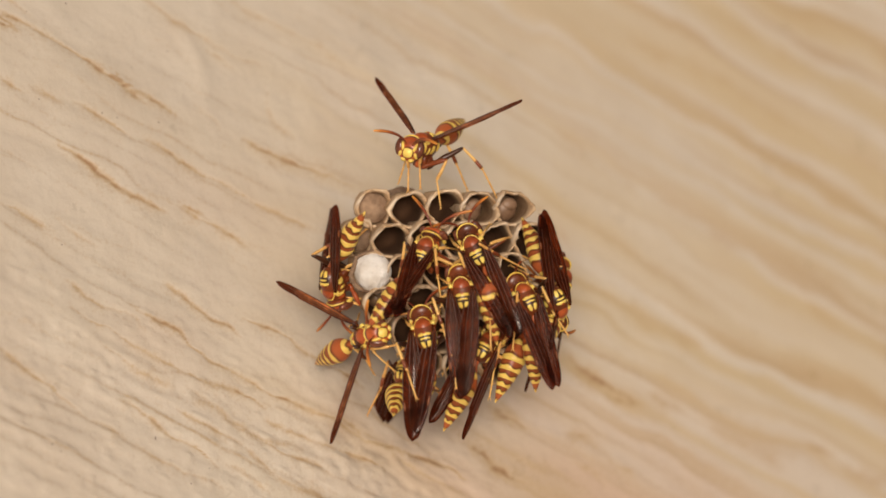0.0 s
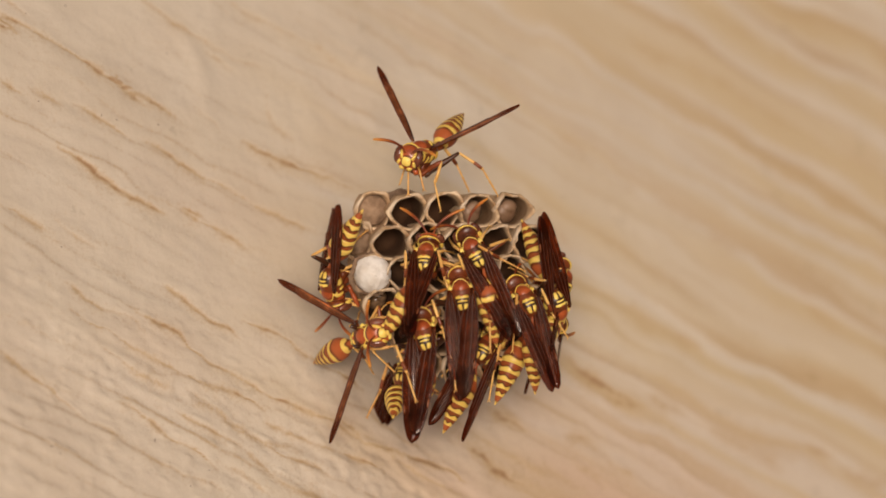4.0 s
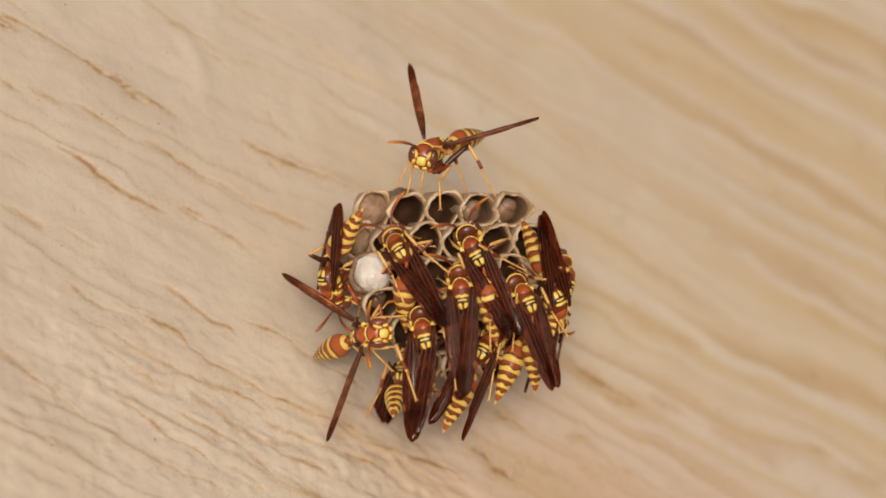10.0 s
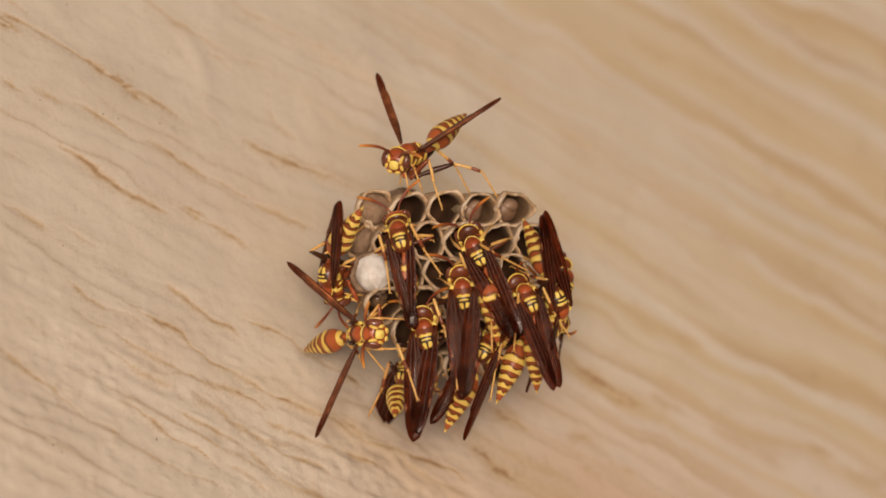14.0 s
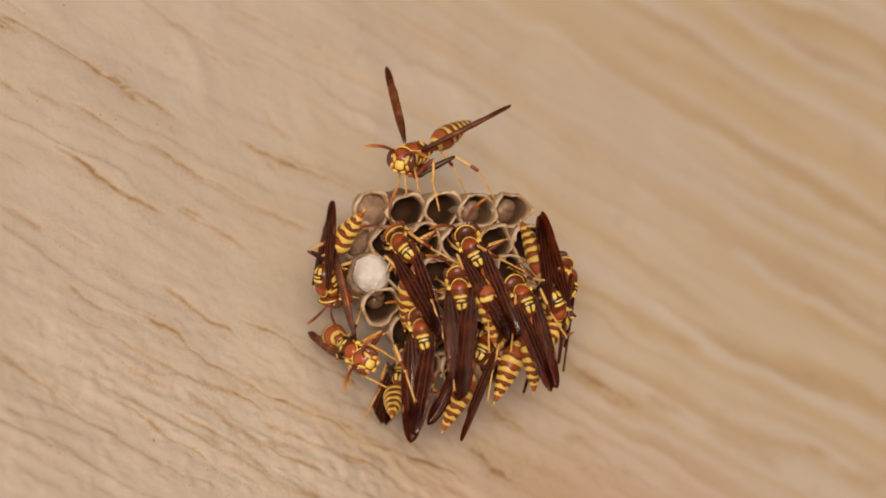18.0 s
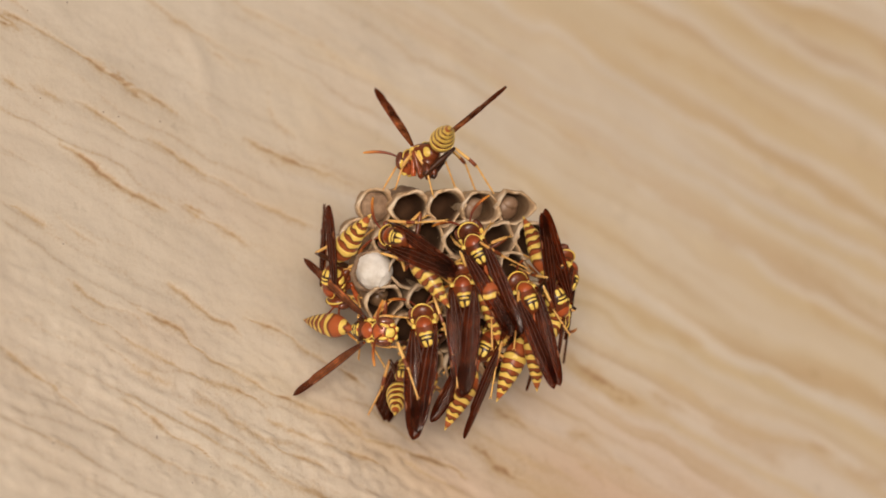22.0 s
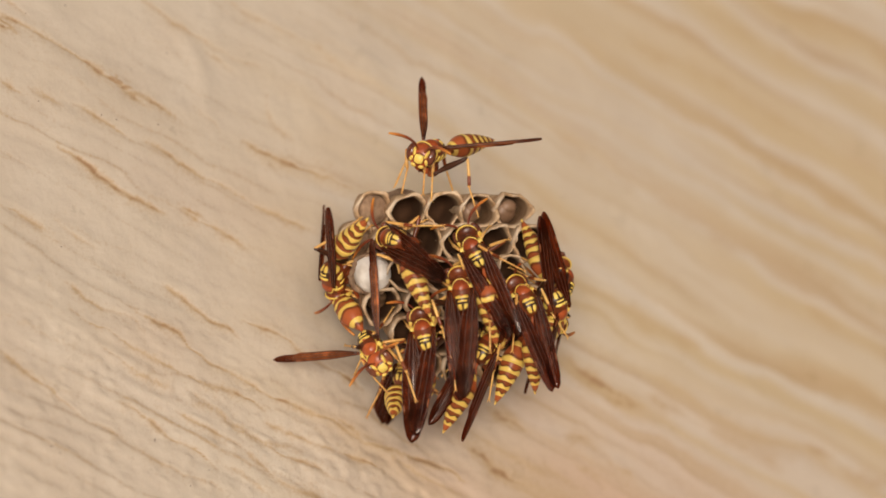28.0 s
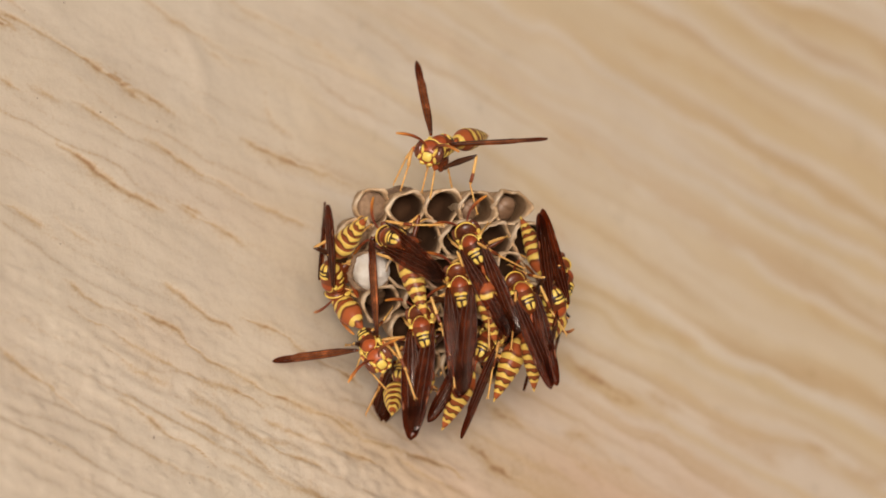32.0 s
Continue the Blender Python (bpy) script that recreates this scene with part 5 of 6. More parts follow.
# seconds, place, forward, back, abdomen tip, left and right wing tip (comb mm), face
FANNING_rows = [
    (0, (-11.4, -13.1, 2), (0.6, 0.27, 0.75), (-0.75, 0, 0.65), (-19.8, -17.3, -7.8), (-23.9, -5.5, -2.1), (-16.5, -28.1, 2), (0.19, 0.03, 0.98)),
    (3, (-11.4, -12.7, 2), (0.6, 0.27, 0.76), (-0.75, 0, 0.65), (-19.9, -16.9, -7.8), (-23.8, -5, -2.3), (-16.5, -27.7, 2), (0.19, 0.03, 0.98)),
    (6, (-11.1, -12.9, 2), (0.66, 0.17, 0.73), (-0.75, 0, 0.65), (-20.1, -16.8, -7.4), (-23.2, -4.6, -1.7), (-16.7, -27.7, 2), (0.21, 0, 0.98)),
    (9, (-11.2, -12.8, 2), (0.64, 0.17, 0.75), (-0.75, 0, 0.65), (-19.9, -16.4, -7.8), (-23.1, -4.3, -2.3), (-16.9, -27.6, 2), (0.2, 0, 0.98)),
    (11, (-11.4, -12.6, 2), (0.64, 0.15, 0.76), (-0.75, 0, 0.65), (-20.2, -16.1, -7.7), (-23.3, -4, -1.9), (-17, -27.4, 2), (0.2, -0.01, 0.98)),
    (12, (-11.7, -12.7, 2), (0.62, 0.13, 0.78), (-0.75, 0, 0.65), (-20.9, -16.3, -7.4), (-23.7, -4.1, -1.7), (-17.5, -27.4, 2), (0.2, -0.01, 0.98)),
    (13, (-12.3, -12.6, 2), (0.66, 0.08, 0.75), (-0.75, 0, 0.65), (-22.1, -16.3, -6.7), (-24.1, -4.1, -2.7), (-18, -27.1, 2), (0.21, -0.03, 0.98)),
    (14, (-12.1, -12.5, 2), (0.64, 0.06, 0.77), (-0.75, 0.05, 0.65), (-21.6, -15.1, -7.4), (-22.7, -2.6, -2.3), (-18.4, -26.2, 2), (0.2, -0.03, 0.98)),
    (14.5, (-12, -12.8, 2), (0.64, 0.11, 0.76), (-0.75, 0.05, 0.65), (-21.7, -15.4, -7.2), (-22.7, -3.2, -2.9), (-17.6, -26.8, 0.7), (0.2, -0.02, 0.98)),
    (16.5, (-12.1, -12.8, 2), (0.76, 0.12, 0.64), (-0.75, 0.05, 0.65), (-22, -14.2, -7.3), (-22.2, -2.3, -2.5), (-16.2, -26.1, -4.3), (0.25, -0.01, 0.97)),
    (17, (-12.3, -12.6, 2), (0.8, 0.1, 0.59), (-0.75, 0.05, 0.65), (-21.6, -14.3, -7.7), (-22, -2.5, -3.8), (-18.6, -26, -1.7), (0.26, -0.02, 0.96)),
    (17.5, (-11.9, -12.6, 2), (0.78, -0.15, 0.61), (-0.7, 0.1, 0.65), (-20.3, -13.4, -8.7), (-21.5, -1.9, -3.1), (-19, -25.9, -0.3), (0.26, -0.1, 0.96)),
    (17.7, (-12, -12.7, 2), (0.76, -0.27, 0.59), (-0.7, 0.1, 0.7), (-19, -12.1, -9.7), (-16.9, 0.3, -4.3), (-20.6, -19.5, -8.5), (0.25, -0.14, 0.96)),
    (18, (-13, -14.7, 2), (0.64, -0.49, 0.59), (-0.6, 0.25, 0.75), (-18.3, -11.8, -10.1), (-16, 0.4, 2), (-20.6, -12.2, -10.9), (0.21, -0.22, 0.95)),
    (18.5, (-12.8, -15.1, 2), (0.75, -0.57, 0.33), (-0.5, 0.35, 0.8), (-19.2, -9.3, -8.5), (-16.2, -1.7, -4.3), (-21.7, -10.6, -9.4), (0.26, -0.26, 0.93)),
    (19, (-11.6, -12.9, 2), (0.63, -0.65, 0.43), (-0.45, 0.4, 0.8), (-18.3, -7.3, -8.4), (-13.2, 2.5, 2), (-22.7, -9.3, -7.8), (0.21, -0.28, 0.94)),
    (19.5, (-11.1, -14.9, 2), (0.46, -0.86, 0.21), (-0.4, 0.4, 0.85), (-18.1, -5.5, -5), (-9.7, 1.2, 2), (-24.7, -12.7, -4.5), (0.17, -0.37, 0.91)),
    (20, (-9.1, -15.9, 2), (0.53, -0.68, 0.51), (-0.4, 0.45, 0.8), (-19.9, -7.6, 2), (-10, -1.9, 7.8), (-24, -15, -1.1), (0.18, -0.28, 0.94)),
    (20.5, (-9.3, -15.6, 2), (0.55, -0.6, 0.59), (-0.45, 0.4, 0.8), (-19.6, -7.1, -0.5), (-9.7, -3.1, 10.6), (-24.3, -14.1, 0.3), (0.18, -0.25, 0.95)),
    (21, (-10.6, -13.7, 2), (0.76, -0.35, 0.55), (-0.5, 0.2, 0.85), (-21.4, -9.9, -5.4), (-15, -1.4, 9.8), (-23.6, -19.5, -3.4), (0.25, -0.17, 0.95)),
    (21.5, (-11.2, -12.8, 2), (0.8, -0.15, 0.58), (-0.6, 0.1, 0.8), (-21.5, -10.7, -6.6), (-22, -3.1, -2.3), (-21, -21.4, -5.8), (0.26, -0.1, 0.96)),
    (22, (-11.1, -12.2, 2), (0.8, -0.04, 0.6), (-0.7, 0.05, 0.7), (-21.4, -11, -6.8), (-20.7, -2, -3.8), (-22.1, -21.7, -2.5), (0.26, -0.07, 0.96)),
    (22.5, (-10.9, -12, 2), (0.78, 0.02, 0.63), (-0.7, 0.05, 0.7), (-20, -11, -8.1), (-20.2, -0.8, -2.3), (-21.4, -20.2, -5.2), (0.25, -0.05, 0.97)),
    (23, (-10.9, -11.8, 2), (0.76, 0.04, 0.65), (-0.7, 0.05, 0.7), (-19.5, -12.5, -8.5), (-21.4, -0.9, 0.5), (-20.4, -18.8, -7.5), (0.25, -0.04, 0.97)),
    (23.5, (-10.8, -12.3, 2), (0.68, -0.29, 0.68), (-0.6, 0.2, 0.75), (-19.2, -10.5, -8.5), (-17.3, 0.5, -2.8), (-21.2, -19.6, -6.4), (0.22, -0.15, 0.97)),
    (24, (-11.2, -13.8, 2), (0.47, -0.7, 0.53), (-0.45, 0.45, 0.8), (-17.4, -4.3, -5.6), (-11.2, -0.1, 8.6), (-23.9, -9.9, -5.5), (0.15, -0.29, 0.95)),
    (24.5, (-10.9, -14.2, 2), (0.43, -0.77, 0.48), (-0.45, 0.4, 0.8), (-17.4, -4.7, -5.4), (-11.1, -0.1, 7.7), (-24, -13, -5.7), (0.14, -0.31, 0.94)),
    (25, (-10.9, -14.2, 2), (0.43, -0.77, 0.48), (-0.45, 0.4, 0.8), (-17.5, -4.9, -5.5), (-10.8, 0.3, 6.8), (-24.2, -14.8, -5.4), (0.14, -0.31, 0.94)),
    (27.5, (-10.4, -14.3, 2), (0.42, -0.77, 0.48), (-0.45, 0.4, 0.8), (-17.1, -5.3, -5.7), (-10.3, 0.9, 2), (-24.5, -16.3, -3.6), (0.14, -0.31, 0.94)),
    (29, (-10.7, -13.9, 2), (0.45, -0.77, 0.46), (-0.45, 0.4, 0.8), (-17.3, -5, -5.8), (-10.4, 1, 4.9), (-24.5, -16.3, -3.9), (0.15, -0.31, 0.94)),
    (30, (-10.7, -14, 2), (0.47, -0.77, 0.44), (-0.45, 0.4, 0.8), (-17.3, -5.3, -6), (-10.3, 0.9, 4.9), (-24.5, -16.6, -3.9), (0.16, -0.32, 0.94)),
    (32, (-10.4, -14.2, 2), (0.41, -0.74, 0.53), (-0.45, 0.4, 0.8), (-17.1, -5.7, -6.2), (-10.2, 0.5, 6), (-24.4, -16.8, -3.4), (0.13, -0.3, 0.94)),
]
# seconds, place, forward, back, abdomen tip, left and right wing tip (comb mm), face
ROAMING_rows = [
    (0, (-2.6, -0.7, 3.4), (0.37, 0.83, -0.42), (-0.3, 0.2, 0.9), (-9.9, -9.6, 7.3), (-6.7, -9.3, 13.6), (-7.5, -8.8, 12.8), (0.37, 0.83, -0.42)),
    (3, (-2.8, -0.3, 3.4), (0.37, 0.83, -0.42), (-0.3, 0.2, 0.9), (-9.8, -9.2, 6.4), (-6.6, -9.1, 12.5), (-7.4, -8.6, 11.8), (0.37, 0.83, -0.42)),
    (3.5, (-2.5, -0.5, 3.4), (0.29, 0.83, -0.48), (-0.25, 0.2, 0.95), (-9, -10, 6.3), (-5.7, -9.9, 12.3), (-6.5, -9.4, 11.6), (0.29, 0.83, -0.48)),
    (5.5, (-1.8, -3.2, 4.2), (-0.25, 0.74, -0.62), (-0.2, 0.1, 1), (-6.0, -13.6, 2.2), (-2.2, -16.6, 7.4), (-1.2, -16.7, 6.8), (-0.25, 0.74, -0.62)),
    (6, (-1.5, -2.9, 4.2), (-0.29, 0.74, -0.6), (-0.2, 0.1, 1), (-5.9, -13.5, 2.2), (-1.9, -16.6, 7.4), (-0.9, -16.5, 6.8), (-0.29, 0.74, -0.6)),
    (7, (-1.6, -2.8, 4.2), (-0.21, 0.78, -0.58), (-0.2, 0.1, 1), (-6.4, -13.0, 2.2), (-2.9, -14.8, 7.4), (-1.7, -14.8, 6.8), (-0.21, 0.78, -0.58)),
    (8, (-2.2, -1.6, 4), (0.04, 0.87, -0.49), (-0.2, 0.1, 1), (-6.3, -12.4, 2), (-3.9, -9.6, 13.4), (3.4, -12.0, 10.6), (0.04, 0.87, -0.49)),
    (8.5, (-4.2, -0.9, 3.8), (-0.11, 0.83, -0.55), (-0.2, 0.1, 1), (-6.3, -12.4, 1.8), (-4.0, -10.4, 10.4), (1.0, -11.8, 8.4), (-0.11, 0.83, -0.55)),
    (9, (-5.7, -0.4, 3.6), (-0.26, 0.77, -0.59), (-0.1, 0.1, 1), (-6.4, -12.3, 1.6), (-3.9, -10.5, 6.2), (-0.9, -10.5, 6.2), (-0.26, 0.77, -0.59)),
    (10, (-6.3, 0.1, 3.4), (-0.34, 0.62, -0.7), (-0.15, 0.1, 1), (-6.2, -11.2, 1.4), (-1.0, -9.6, 7.6), (-0.2, -8.8, 6.4), (-0.34, 0.62, -0.7)),
    (11, (-6.3, 1.6, 3.4), (-0.16, 0.75, -0.64), (-0.15, 0.1, 1), (-5.8, -10.9, 1.4), (-4, -10.2, 6), (-4.5, -10.2, 6), (-0.16, 0.75, -0.64)),
    (12, (-6.3, 1.6, 3.4), (-0.13, 0.79, -0.6), (-0.1, 0.1, 1), (-5.5, -11.1, 1.4), (-4.6, -10.6, 6), (-5.1, -10.7, 6), (-0.13, 0.79, -0.6)),
    (13, (-6.2, 2, 3.4), (-0.2, 0.81, -0.55), (-0.1, 0.1, 1), (-5.1, -11.1, 1.4), (-4.4, -10.7, 6), (-4.9, -10.8, 6), (-0.2, 0.81, -0.55)),
    (14, (-6.4, 1.9, 3.4), (-0.18, 0.79, -0.58), (-0.1, 0.1, 1), (-5.3, -11.1, 1.4), (-4.5, -10.9, 6), (-4.9, -10.9, 6), (-0.18, 0.79, -0.58)),
    (16.5, (-6.1, 1.5, 3.4), (-0.22, 0.75, -0.62), (-0.1, 0.1, 1), (-5, -11, 1.4), (-3.9, -10.9, 6), (-4.2, -10.9, 6), (-0.22, 0.75, -0.62)),
    (17, (-6, 0.6, 3.4), (-0.38, 0.71, -0.59), (-0.2, 0.1, 1), (-5.5, -10.8, 1.4), (-3.0, -10.9, 6.6), (-2.0, -10.6, 6), (-0.38, 0.71, -0.59)),
    (18, (-5.3, 0.4, 3.4), (-0.51, 0.67, -0.55), (-0.25, 0.1, 1), (-5.9, -11.0, 1.4), (-1.3, -10.8, 7.0), (-0.4, -10.2, 6), (-0.51, 0.67, -0.55)),
    (18.5, (-5.4, 0.2, 3.4), (-0.55, 0.58, -0.6), (-0.3, 0.1, 1), (-5.2, -11, 1.4), (-2.0, -10.9, 6.6), (-0.9, -10.3, 6), (-0.55, 0.58, -0.6)),
    (19, (-6, -0.5, 3.4), (-0.67, 0.37, -0.64), (-0.35, 0.1, 1), (-3.3, -11.8, 1.4), (-0.8, -11.2, 6), (0.5, -9.7, 6), (-0.67, 0.37, -0.64)),
    (20, (-6.7, 0.5, 3.4), (-0.37, 0.27, -0.89), (-0.3, 0.1, 1), (-3.4, -10.2, 4.9), (-1.2, -9.6, 10.5), (0.3, -8.9, 10), (-0.37, 0.27, -0.89)),
    (21, (-6.8, 1.5, 3.4), (-0.47, 0.17, -0.86), (-0.35, 0.1, 1), (-1.5, -8, 8.4), (2.7, -5.3, 15), (3.1, -4.8, 14), (-0.47, 0.17, -0.86)),
    (23, (-6.9, 1.2, 3.4), (-0.45, 0.11, -0.89), (-0.35, 0.1, 1), (-0.7, -8, 8.4), (1.9, -4.4, 15), (2.3, -3.9, 14), (-0.45, 0.11, -0.89)),
    (24, (-7.1, 1.2, 3.4), (-0.43, 0.17, -0.89), (-0.3, 0.1, 1), (-3.6, -9.1, 8.4), (0.7, -5.1, 15), (1.1, -4.7, 14), (-0.43, 0.17, -0.89)),
    (25, (-7, 1.2, 3.4), (-0.43, 0.15, -0.89), (-0.3, 0.1, 1), (-3.2, -8.9, 8.4), (0.4, -5.1, 15), (0.8, -4.6, 14), (-0.43, 0.15, -0.89)),
    (28, (-7, 1.5, 3.4), (-0.43, 0.15, -0.89), (-0.3, 0.1, 1), (-3.1, -8.4, 8.4), (0.2, -4.5, 15), (0.6, -4.1, 14), (-0.43, 0.15, -0.89)),
    (30, (-7.2, 1.4, 3.4), (-0.43, 0.15, -0.89), (-0.3, 0.1, 1), (-3.2, -8.4, 8.4), (0.2, -4.7, 15), (0.6, -4.2, 14), (-0.43, 0.15, -0.89)),
    (32, (-6.9, 1.2, 3.4), (-0.43, 0.15, -0.89), (-0.3, 0.1, 1), (-3.6, -8.4, 8.4), (0.2, -4.9, 15), (0.6, -4.5, 14), (-0.43, 0.15, -0.89)),
]
# seconds, place, forward, back, abdomen tip, left and right wing tip (comb mm), face
EDGE_rows = [
    (0, (-16.4, -5.4, -3), (0.26, -0.89, -0.38), (-0.7, 0.1, 0.7), (-12.2, 4.7, 5), (-15.7, 6.2, 6.8), (-17.2, 6.4, -12.4), (0.26, -0.89, -0.38)),
    (6, (-16.5, -5.2, -3), (0.24, -0.89, -0.39), (-0.7, 0.1, 0.7), (-12.5, 5.5, 4.5), (-15.2, 6.8, 6.3), (-16.5, 7.1, -12), (0.24, -0.89, -0.39)),
    (9, (-16.6, -5.2, -3), (0.28, -0.89, -0.36), (-0.7, 0.1, 0.7), (-12.5, 5.6, 4.2), (-15.2, 6.7, 6.3), (-16.6, 7, -12), (0.28, -0.89, -0.36)),
    (13, (-16.8, -4.8, -3), (0.28, -0.89, -0.36), (-0.7, 0.1, 0.7), (-12.7, 5.5, 4.9), (-15.1, 6.8, 6.7), (-16.5, 7.1, -12.4), (0.28, -0.89, -0.36)),
    (17, (-17, -4.6, -3), (0.15, -0.89, -0.43), (-0.7, 0.1, 0.7), (-12.2, 5.9, 4.3), (-15.9, 7.4, 6.4), (-17.3, 7.7, -12), (0.15, -0.89, -0.43)),
    (18.5, (-17.1, -4.7, -3), (0.23, -0.85, -0.47), (-0.7, 0.1, 0.7), (-11.9, 5.5, 4.4), (-15.6, 7.6, 5.9), (-16.9, 7.9, -11.5), (0.23, -0.85, -0.47)),
    (19, (-17.1, -4.3, -3), (0.19, -0.77, -0.61), (-0.7, 0.1, 0.7), (-11.7, 5.3, 4.9), (-15.3, 7.6, 6.3), (-16.6, 7.9, -12), (0.19, -0.77, -0.61)),
    (21, (-16.8, -4.9, -3), (0.11, -0.85, -0.52), (-0.7, 0.1, 0.7), (-11.8, 5, 5), (-14.1, 6.9, 6.2), (-15.6, 7.2, -12.2), (0.11, -0.85, -0.52)),
    (22, (-16.4, -5.3, -3), (0.19, -0.85, -0.49), (-0.7, 0.1, 0.7), (-11.6, 4.2, 5.5), (-17, 6.3, 6.8), (-18.5, 6.5, -12.4), (0.19, -0.85, -0.49)),
    (23, (-16.5, -4.5, -3), (0.32, -0.81, -0.5), (-0.7, 0.1, 0.7), (-11.4, 3.6, 6.6), (-17.4, 5.9, 8), (-18.9, 6.2, -13.5), (0.32, -0.81, -0.5)),
    (25, (-16.4, -4.4, -3), (0.19, -0.81, -0.56), (-0.7, 0.1, 0.7), (-11.5, 3.9, 6.6), (-16.8, 6, 8.1), (-18.4, 6.3, -13.6), (0.19, -0.81, -0.56)),
    (28, (-16.3, -4.1, -3), (0.19, -0.81, -0.56), (-0.7, 0.1, 0.7), (-11.7, 4, 6.9), (-16.7, 6.3, 8.1), (-18.3, 6.6, -13.6), (0.19, -0.81, -0.56)),
    (32, (-16.2, -4.4, -3), (0.19, -0.81, -0.56), (-0.7, 0.1, 0.7), (-11.7, 3.7, 6.9), (-16.6, 6.3, 7.7), (-18, 6.7, -13.2), (0.19, -0.81, -0.56)),
]
# seconds, place, forward, back, abdomen tip, left and right wing tip (comb mm), face
HIDDEN_rows = [
    (0, (17.5, -5.1, -6), (0.02, 0.89, -0.46), (0.9, 0, 0.2), (15.8, -15, 3.3), (16, -14.9, 5.6), (17.9, -16.1, -16.5), (-0.08, 0.59, -0.81)),
    (3.5, (17.6, -4.8, -6), (0.02, 0.89, -0.46), (0.9, 0, 0.2), (15.9, -14.6, 3.3), (16.1, -14.5, 5.6), (18, -16.1, -16.1), (-0.08, 0.59, -0.81)),
    (6, (17.8, -5.4, -6), (-0.05, 0.93, -0.37), (0.9, 0, 0.2), (16.1, -15.2, 3.3), (16.6, -17.2, 3.5), (17.9, -18.3, -14), (-0.15, 0.64, -0.76)),
    (9, (18.1, -4.6, -6), (-0.05, 0.93, -0.37), (0.9, 0, 0.2), (16.1, -14.1, 3.5), (16.4, -16.4, 3.4), (17.8, -17.5, -14), (-0.15, 0.64, -0.76)),
    (14, (17.6, -5, -6), (-0.02, 0.89, -0.46), (0.9, 0, 0.2), (15.8, -14.6, 3.4), (16, -14.7, 5.6), (17.9, -16.4, -16.1), (-0.11, 0.58, -0.8)),
    (16.5, (18.9, -4.9, -6), (-0.11, 0.95, -0.29), (0.9, 0, 0.2), (16.4, -15.1, 2.6), (18.3, -17.2, 2.9), (19.7, -18.3, -13.1), (-0.21, 0.68, -0.7)),
    (17, (18.9, -4.6, -6), (-0.15, 0.91, -0.39), (0.9, 0, 0.2), (16.2, -15, 2.3), (18, -16.9, 2.9), (19.6, -18.2, -12.8), (-0.24, 0.61, -0.76)),
    (19, (18.4, -5.1, -6), (-0.11, 0.93, -0.35), (0.9, 0, 0.2), (15.9, -15.4, 2.5), (16.9, -17.2, 3), (18.4, -18.4, -13.3), (-0.21, 0.64, -0.74)),
    (21, (18.3, -4.9, -6), (-0.11, 0.93, -0.35), (0.9, 0, 0.2), (15.9, -14.4, 3.5), (17, -16.2, 4.1), (18.6, -17.5, -14.5), (-0.21, 0.64, -0.74)),
    (23, (18.3, -3.5, -6), (-0.11, 0.89, -0.45), (0.9, 0, 0.2), (16, -14.3, 2), (17, -16.2, 2.3), (18.5, -17.3, -12.6), (-0.2, 0.58, -0.79)),
    (25, (18.6, -3.4, -6), (-0.11, 0.89, -0.45), (0.9, 0, 0.2), (16.3, -14, 2.3), (17.4, -15.8, 2.8), (19, -16.6, -13.6), (-0.2, 0.58, -0.79)),
    (28, (17.9, -4.8, -6), (-0.07, 0.89, -0.46), (0.9, 0, 0.2), (15.7, -14.7, 3.1), (16.1, -15, 5.2), (17.6, -16.2, -16.1), (-0.16, 0.58, -0.8)),
    (32, (18, -5.3, -6), (-0.07, 0.89, -0.46), (0.9, 0, 0.2), (15.8, -15.1, 3.2), (16.1, -15.2, 5.4), (17.6, -16.5, -16.2), (-0.16, 0.58, -0.8)),
]
FACING_STAND = [(-3.3, 8.9, 0.5), (-5.1, 8.4, 0.5), (-0.3, 6.1, -1), (-6.5, 9.8, -3), (7.9, 7.8, -3.5), (3.7, 8.8, -9)]
DIPPING_STAND = [(-6.4, 5.4, 1), (-10.8, 6.4, 0), (-0.2, 6.1, -1), (-7.8, 7.5, -2), (6.6, 7.8, -3), (0.6, 8.6, -8)]
TURNED_STAND = [(-7.1, 8.7, 1.5), (-8.9, 8.8, -3), (-1.6, 7.6, 1), (1.6, 9.1, -6), (7.2, 8.2, -1), (4.6, 8.8, -8)]
LATER_STAND = [(-2.8, 8.3, 0.5), (-5.9, 8.6, 0.5), (-1.6, 7.4, -1), (-7, 9.5, -3), (5.3, 5.1, -0.5), (1.7, 8.6, -9)]


def moving_wasp(label, rows, seed, tuck=False, fold="open", feelers=(0, 0)):
    t, at, forward, back, tail, left, right, face = rows[0]
    return paper_wasp(label, at, forward, back, wings=(("to", left), ("to", right)), abdomen=("to", tail), seed=seed, tuck=tuck, fold=fold, feelers=feelers)


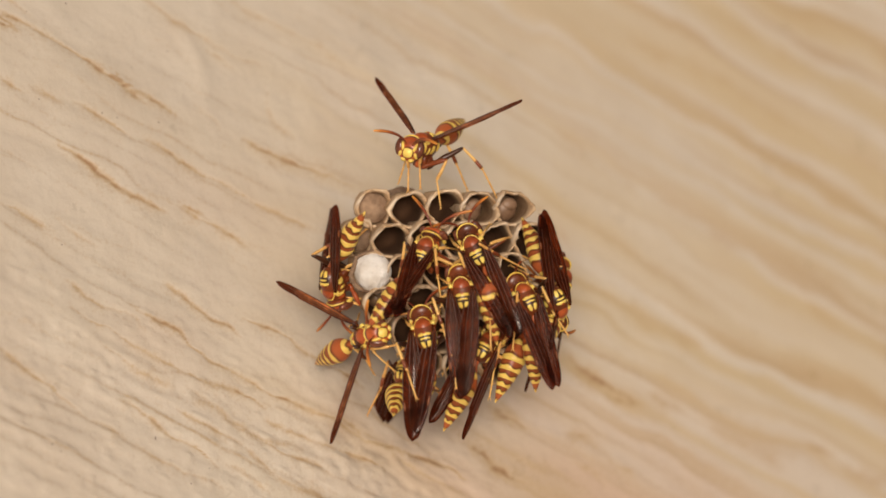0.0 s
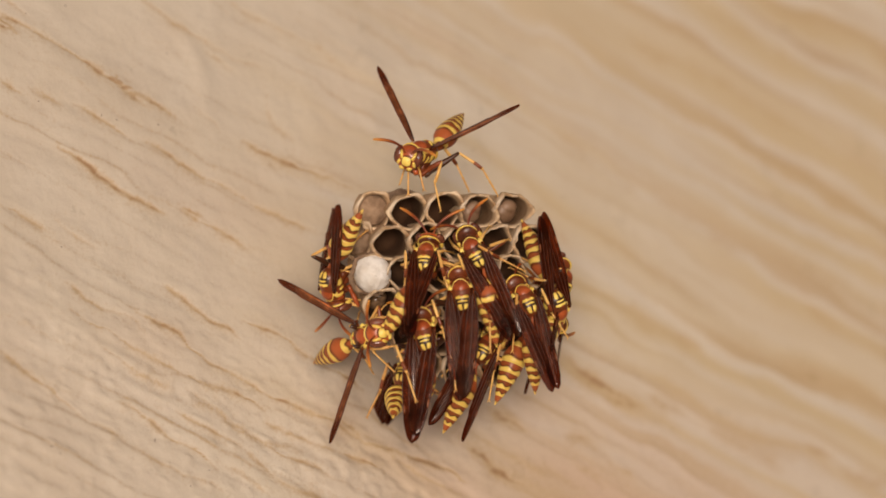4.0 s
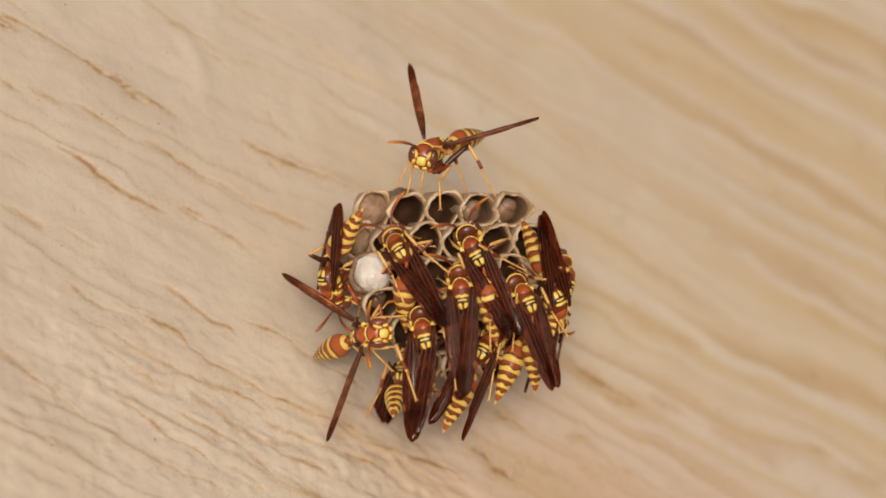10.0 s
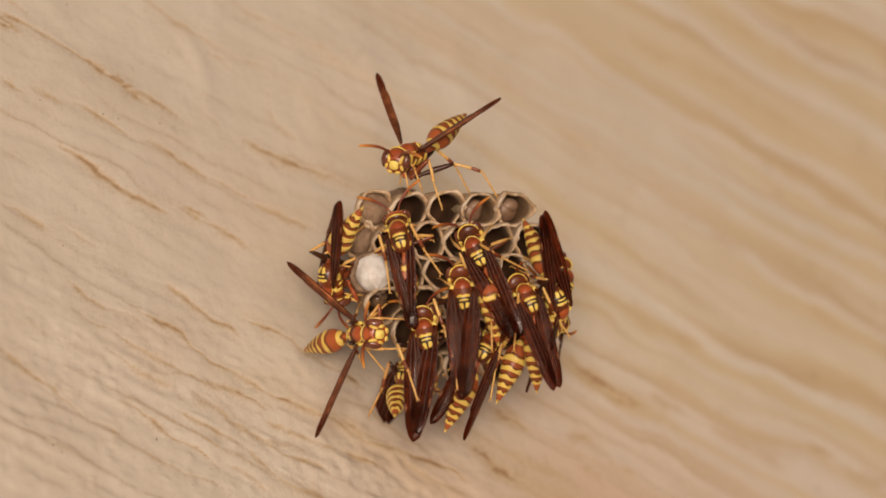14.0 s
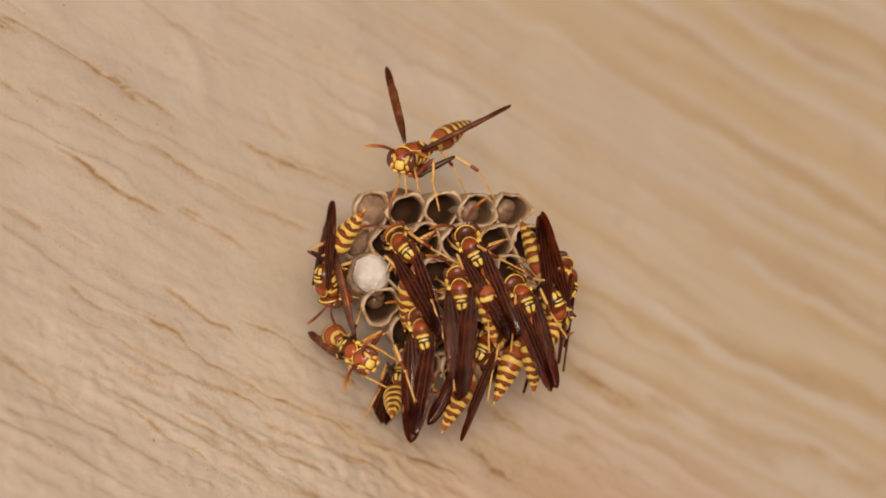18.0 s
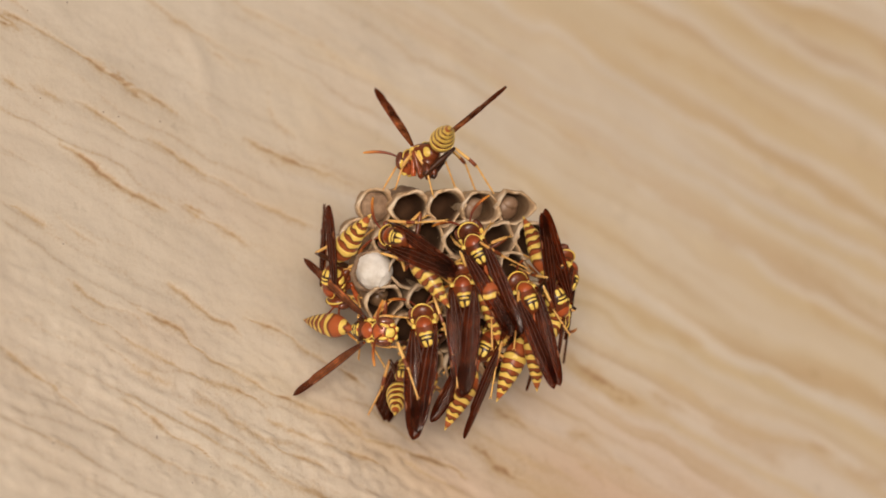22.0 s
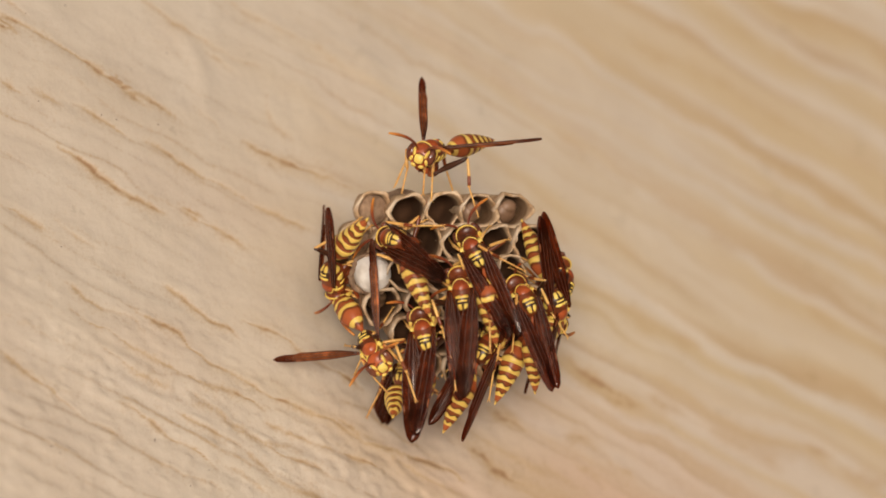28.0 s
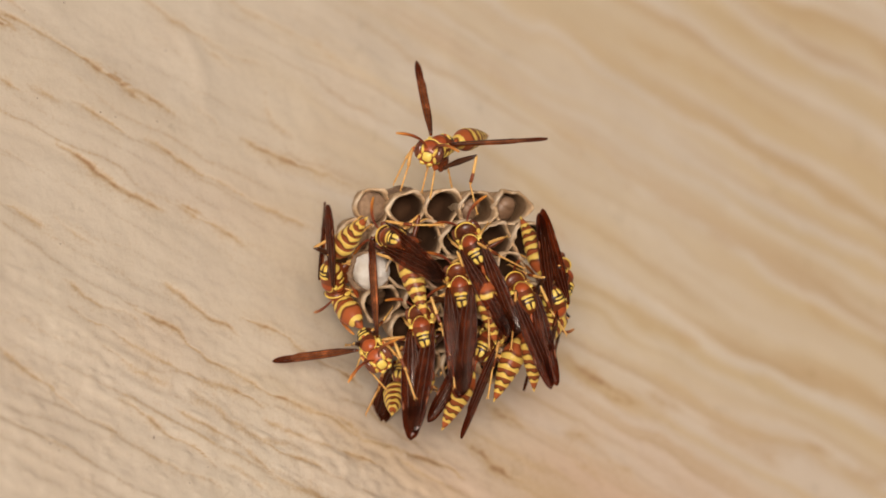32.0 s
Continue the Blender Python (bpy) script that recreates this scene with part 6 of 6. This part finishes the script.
sentinel = moving_wasp("alert paper wasp standing on the comb's upper rim, wings spread", SENTINEL_rows, 21)
fanning = moving_wasp("paper wasp leaning out from the comb, wings spread wide", FANNING_rows, 22)
roaming = moving_wasp("paper wasp walking over open cells, wings folded", ROAMING_rows, 23, fold="walking")
edge = moving_wasp("paper wasp head down along the comb's outer rim", EDGE_rows, 24, True, "walking")
hidden = moving_wasp("paper wasp behind another at the comb's edge", HIDDEN_rows, 25, True, "walking", (65, 55))


def head_frame(body, face):
    return frame_of(body.inverted().to_3x3() @ Vector(face), (0, 0, 1), HEAD_AT * MM)


def drive(got, rows, stands=()):
    """Keys a wasp and its parts along its rows. stands: spans of time with the footholds kept in them."""
    body_rows, heads, tails, wings, legs = [], [], [], ([], []), [([], [], []) for _ in range(6)]
    for t, at, forward, back, tail, left, right, face in rows:
        body = body_frame(at, forward, back)
        body_rows.append((t, COMB @ body))
        heads.append((t, head_frame(body, face)))
        tails.append((t, abdomen_frame(body, ("to", tail))))
        wings[0].append((t, wing_frame(body, 1, ("to", left))))
        wings[1].append((t, wing_frame(body, -1, ("to", right))))
        feet = got["feet"]
        for a, b, spots in stands:
            if a <= t <= b:
                feet = footing(at, forward, back, spots)
        for i, foot in enumerate(feet):
            m0, m1, m2 = leg_frames(body, i // 2, (1, -1)[i % 2], foot, True)
            for rec, m in zip(legs[i], (m0, m1, m1 @ m2)):
                rec.append((t, m))
    walk(got["wasp"], body_rows)
    walk(got["head"], heads)
    walk(got["abdomen"], tails)
    walk(got["wing_l"], wings[0])
    walk(got["wing_r"], wings[1])
    if stands:
        for pieces, recs in zip(got["legs"], legs):
            for piece, rec in zip(pieces, recs):
                walk(piece, rec)
            for band in pieces[0].children:
                if band.name.startswith("shin_band"):
                    walk(band, recs[1])


def motions():
    drive(sentinel, SENTINEL_rows, ((0, 18.2, FACING_STAND), (18.3, 19.9, DIPPING_STAND), (19.95, 25.6, TURNED_STAND), (27, 32, LATER_STAND)))
    drive(fanning, FANNING_rows)
    drive(roaming, ROAMING_rows)
    drive(edge, EDGE_rows)
    drive(hidden, HIDDEN_rows)


motions()
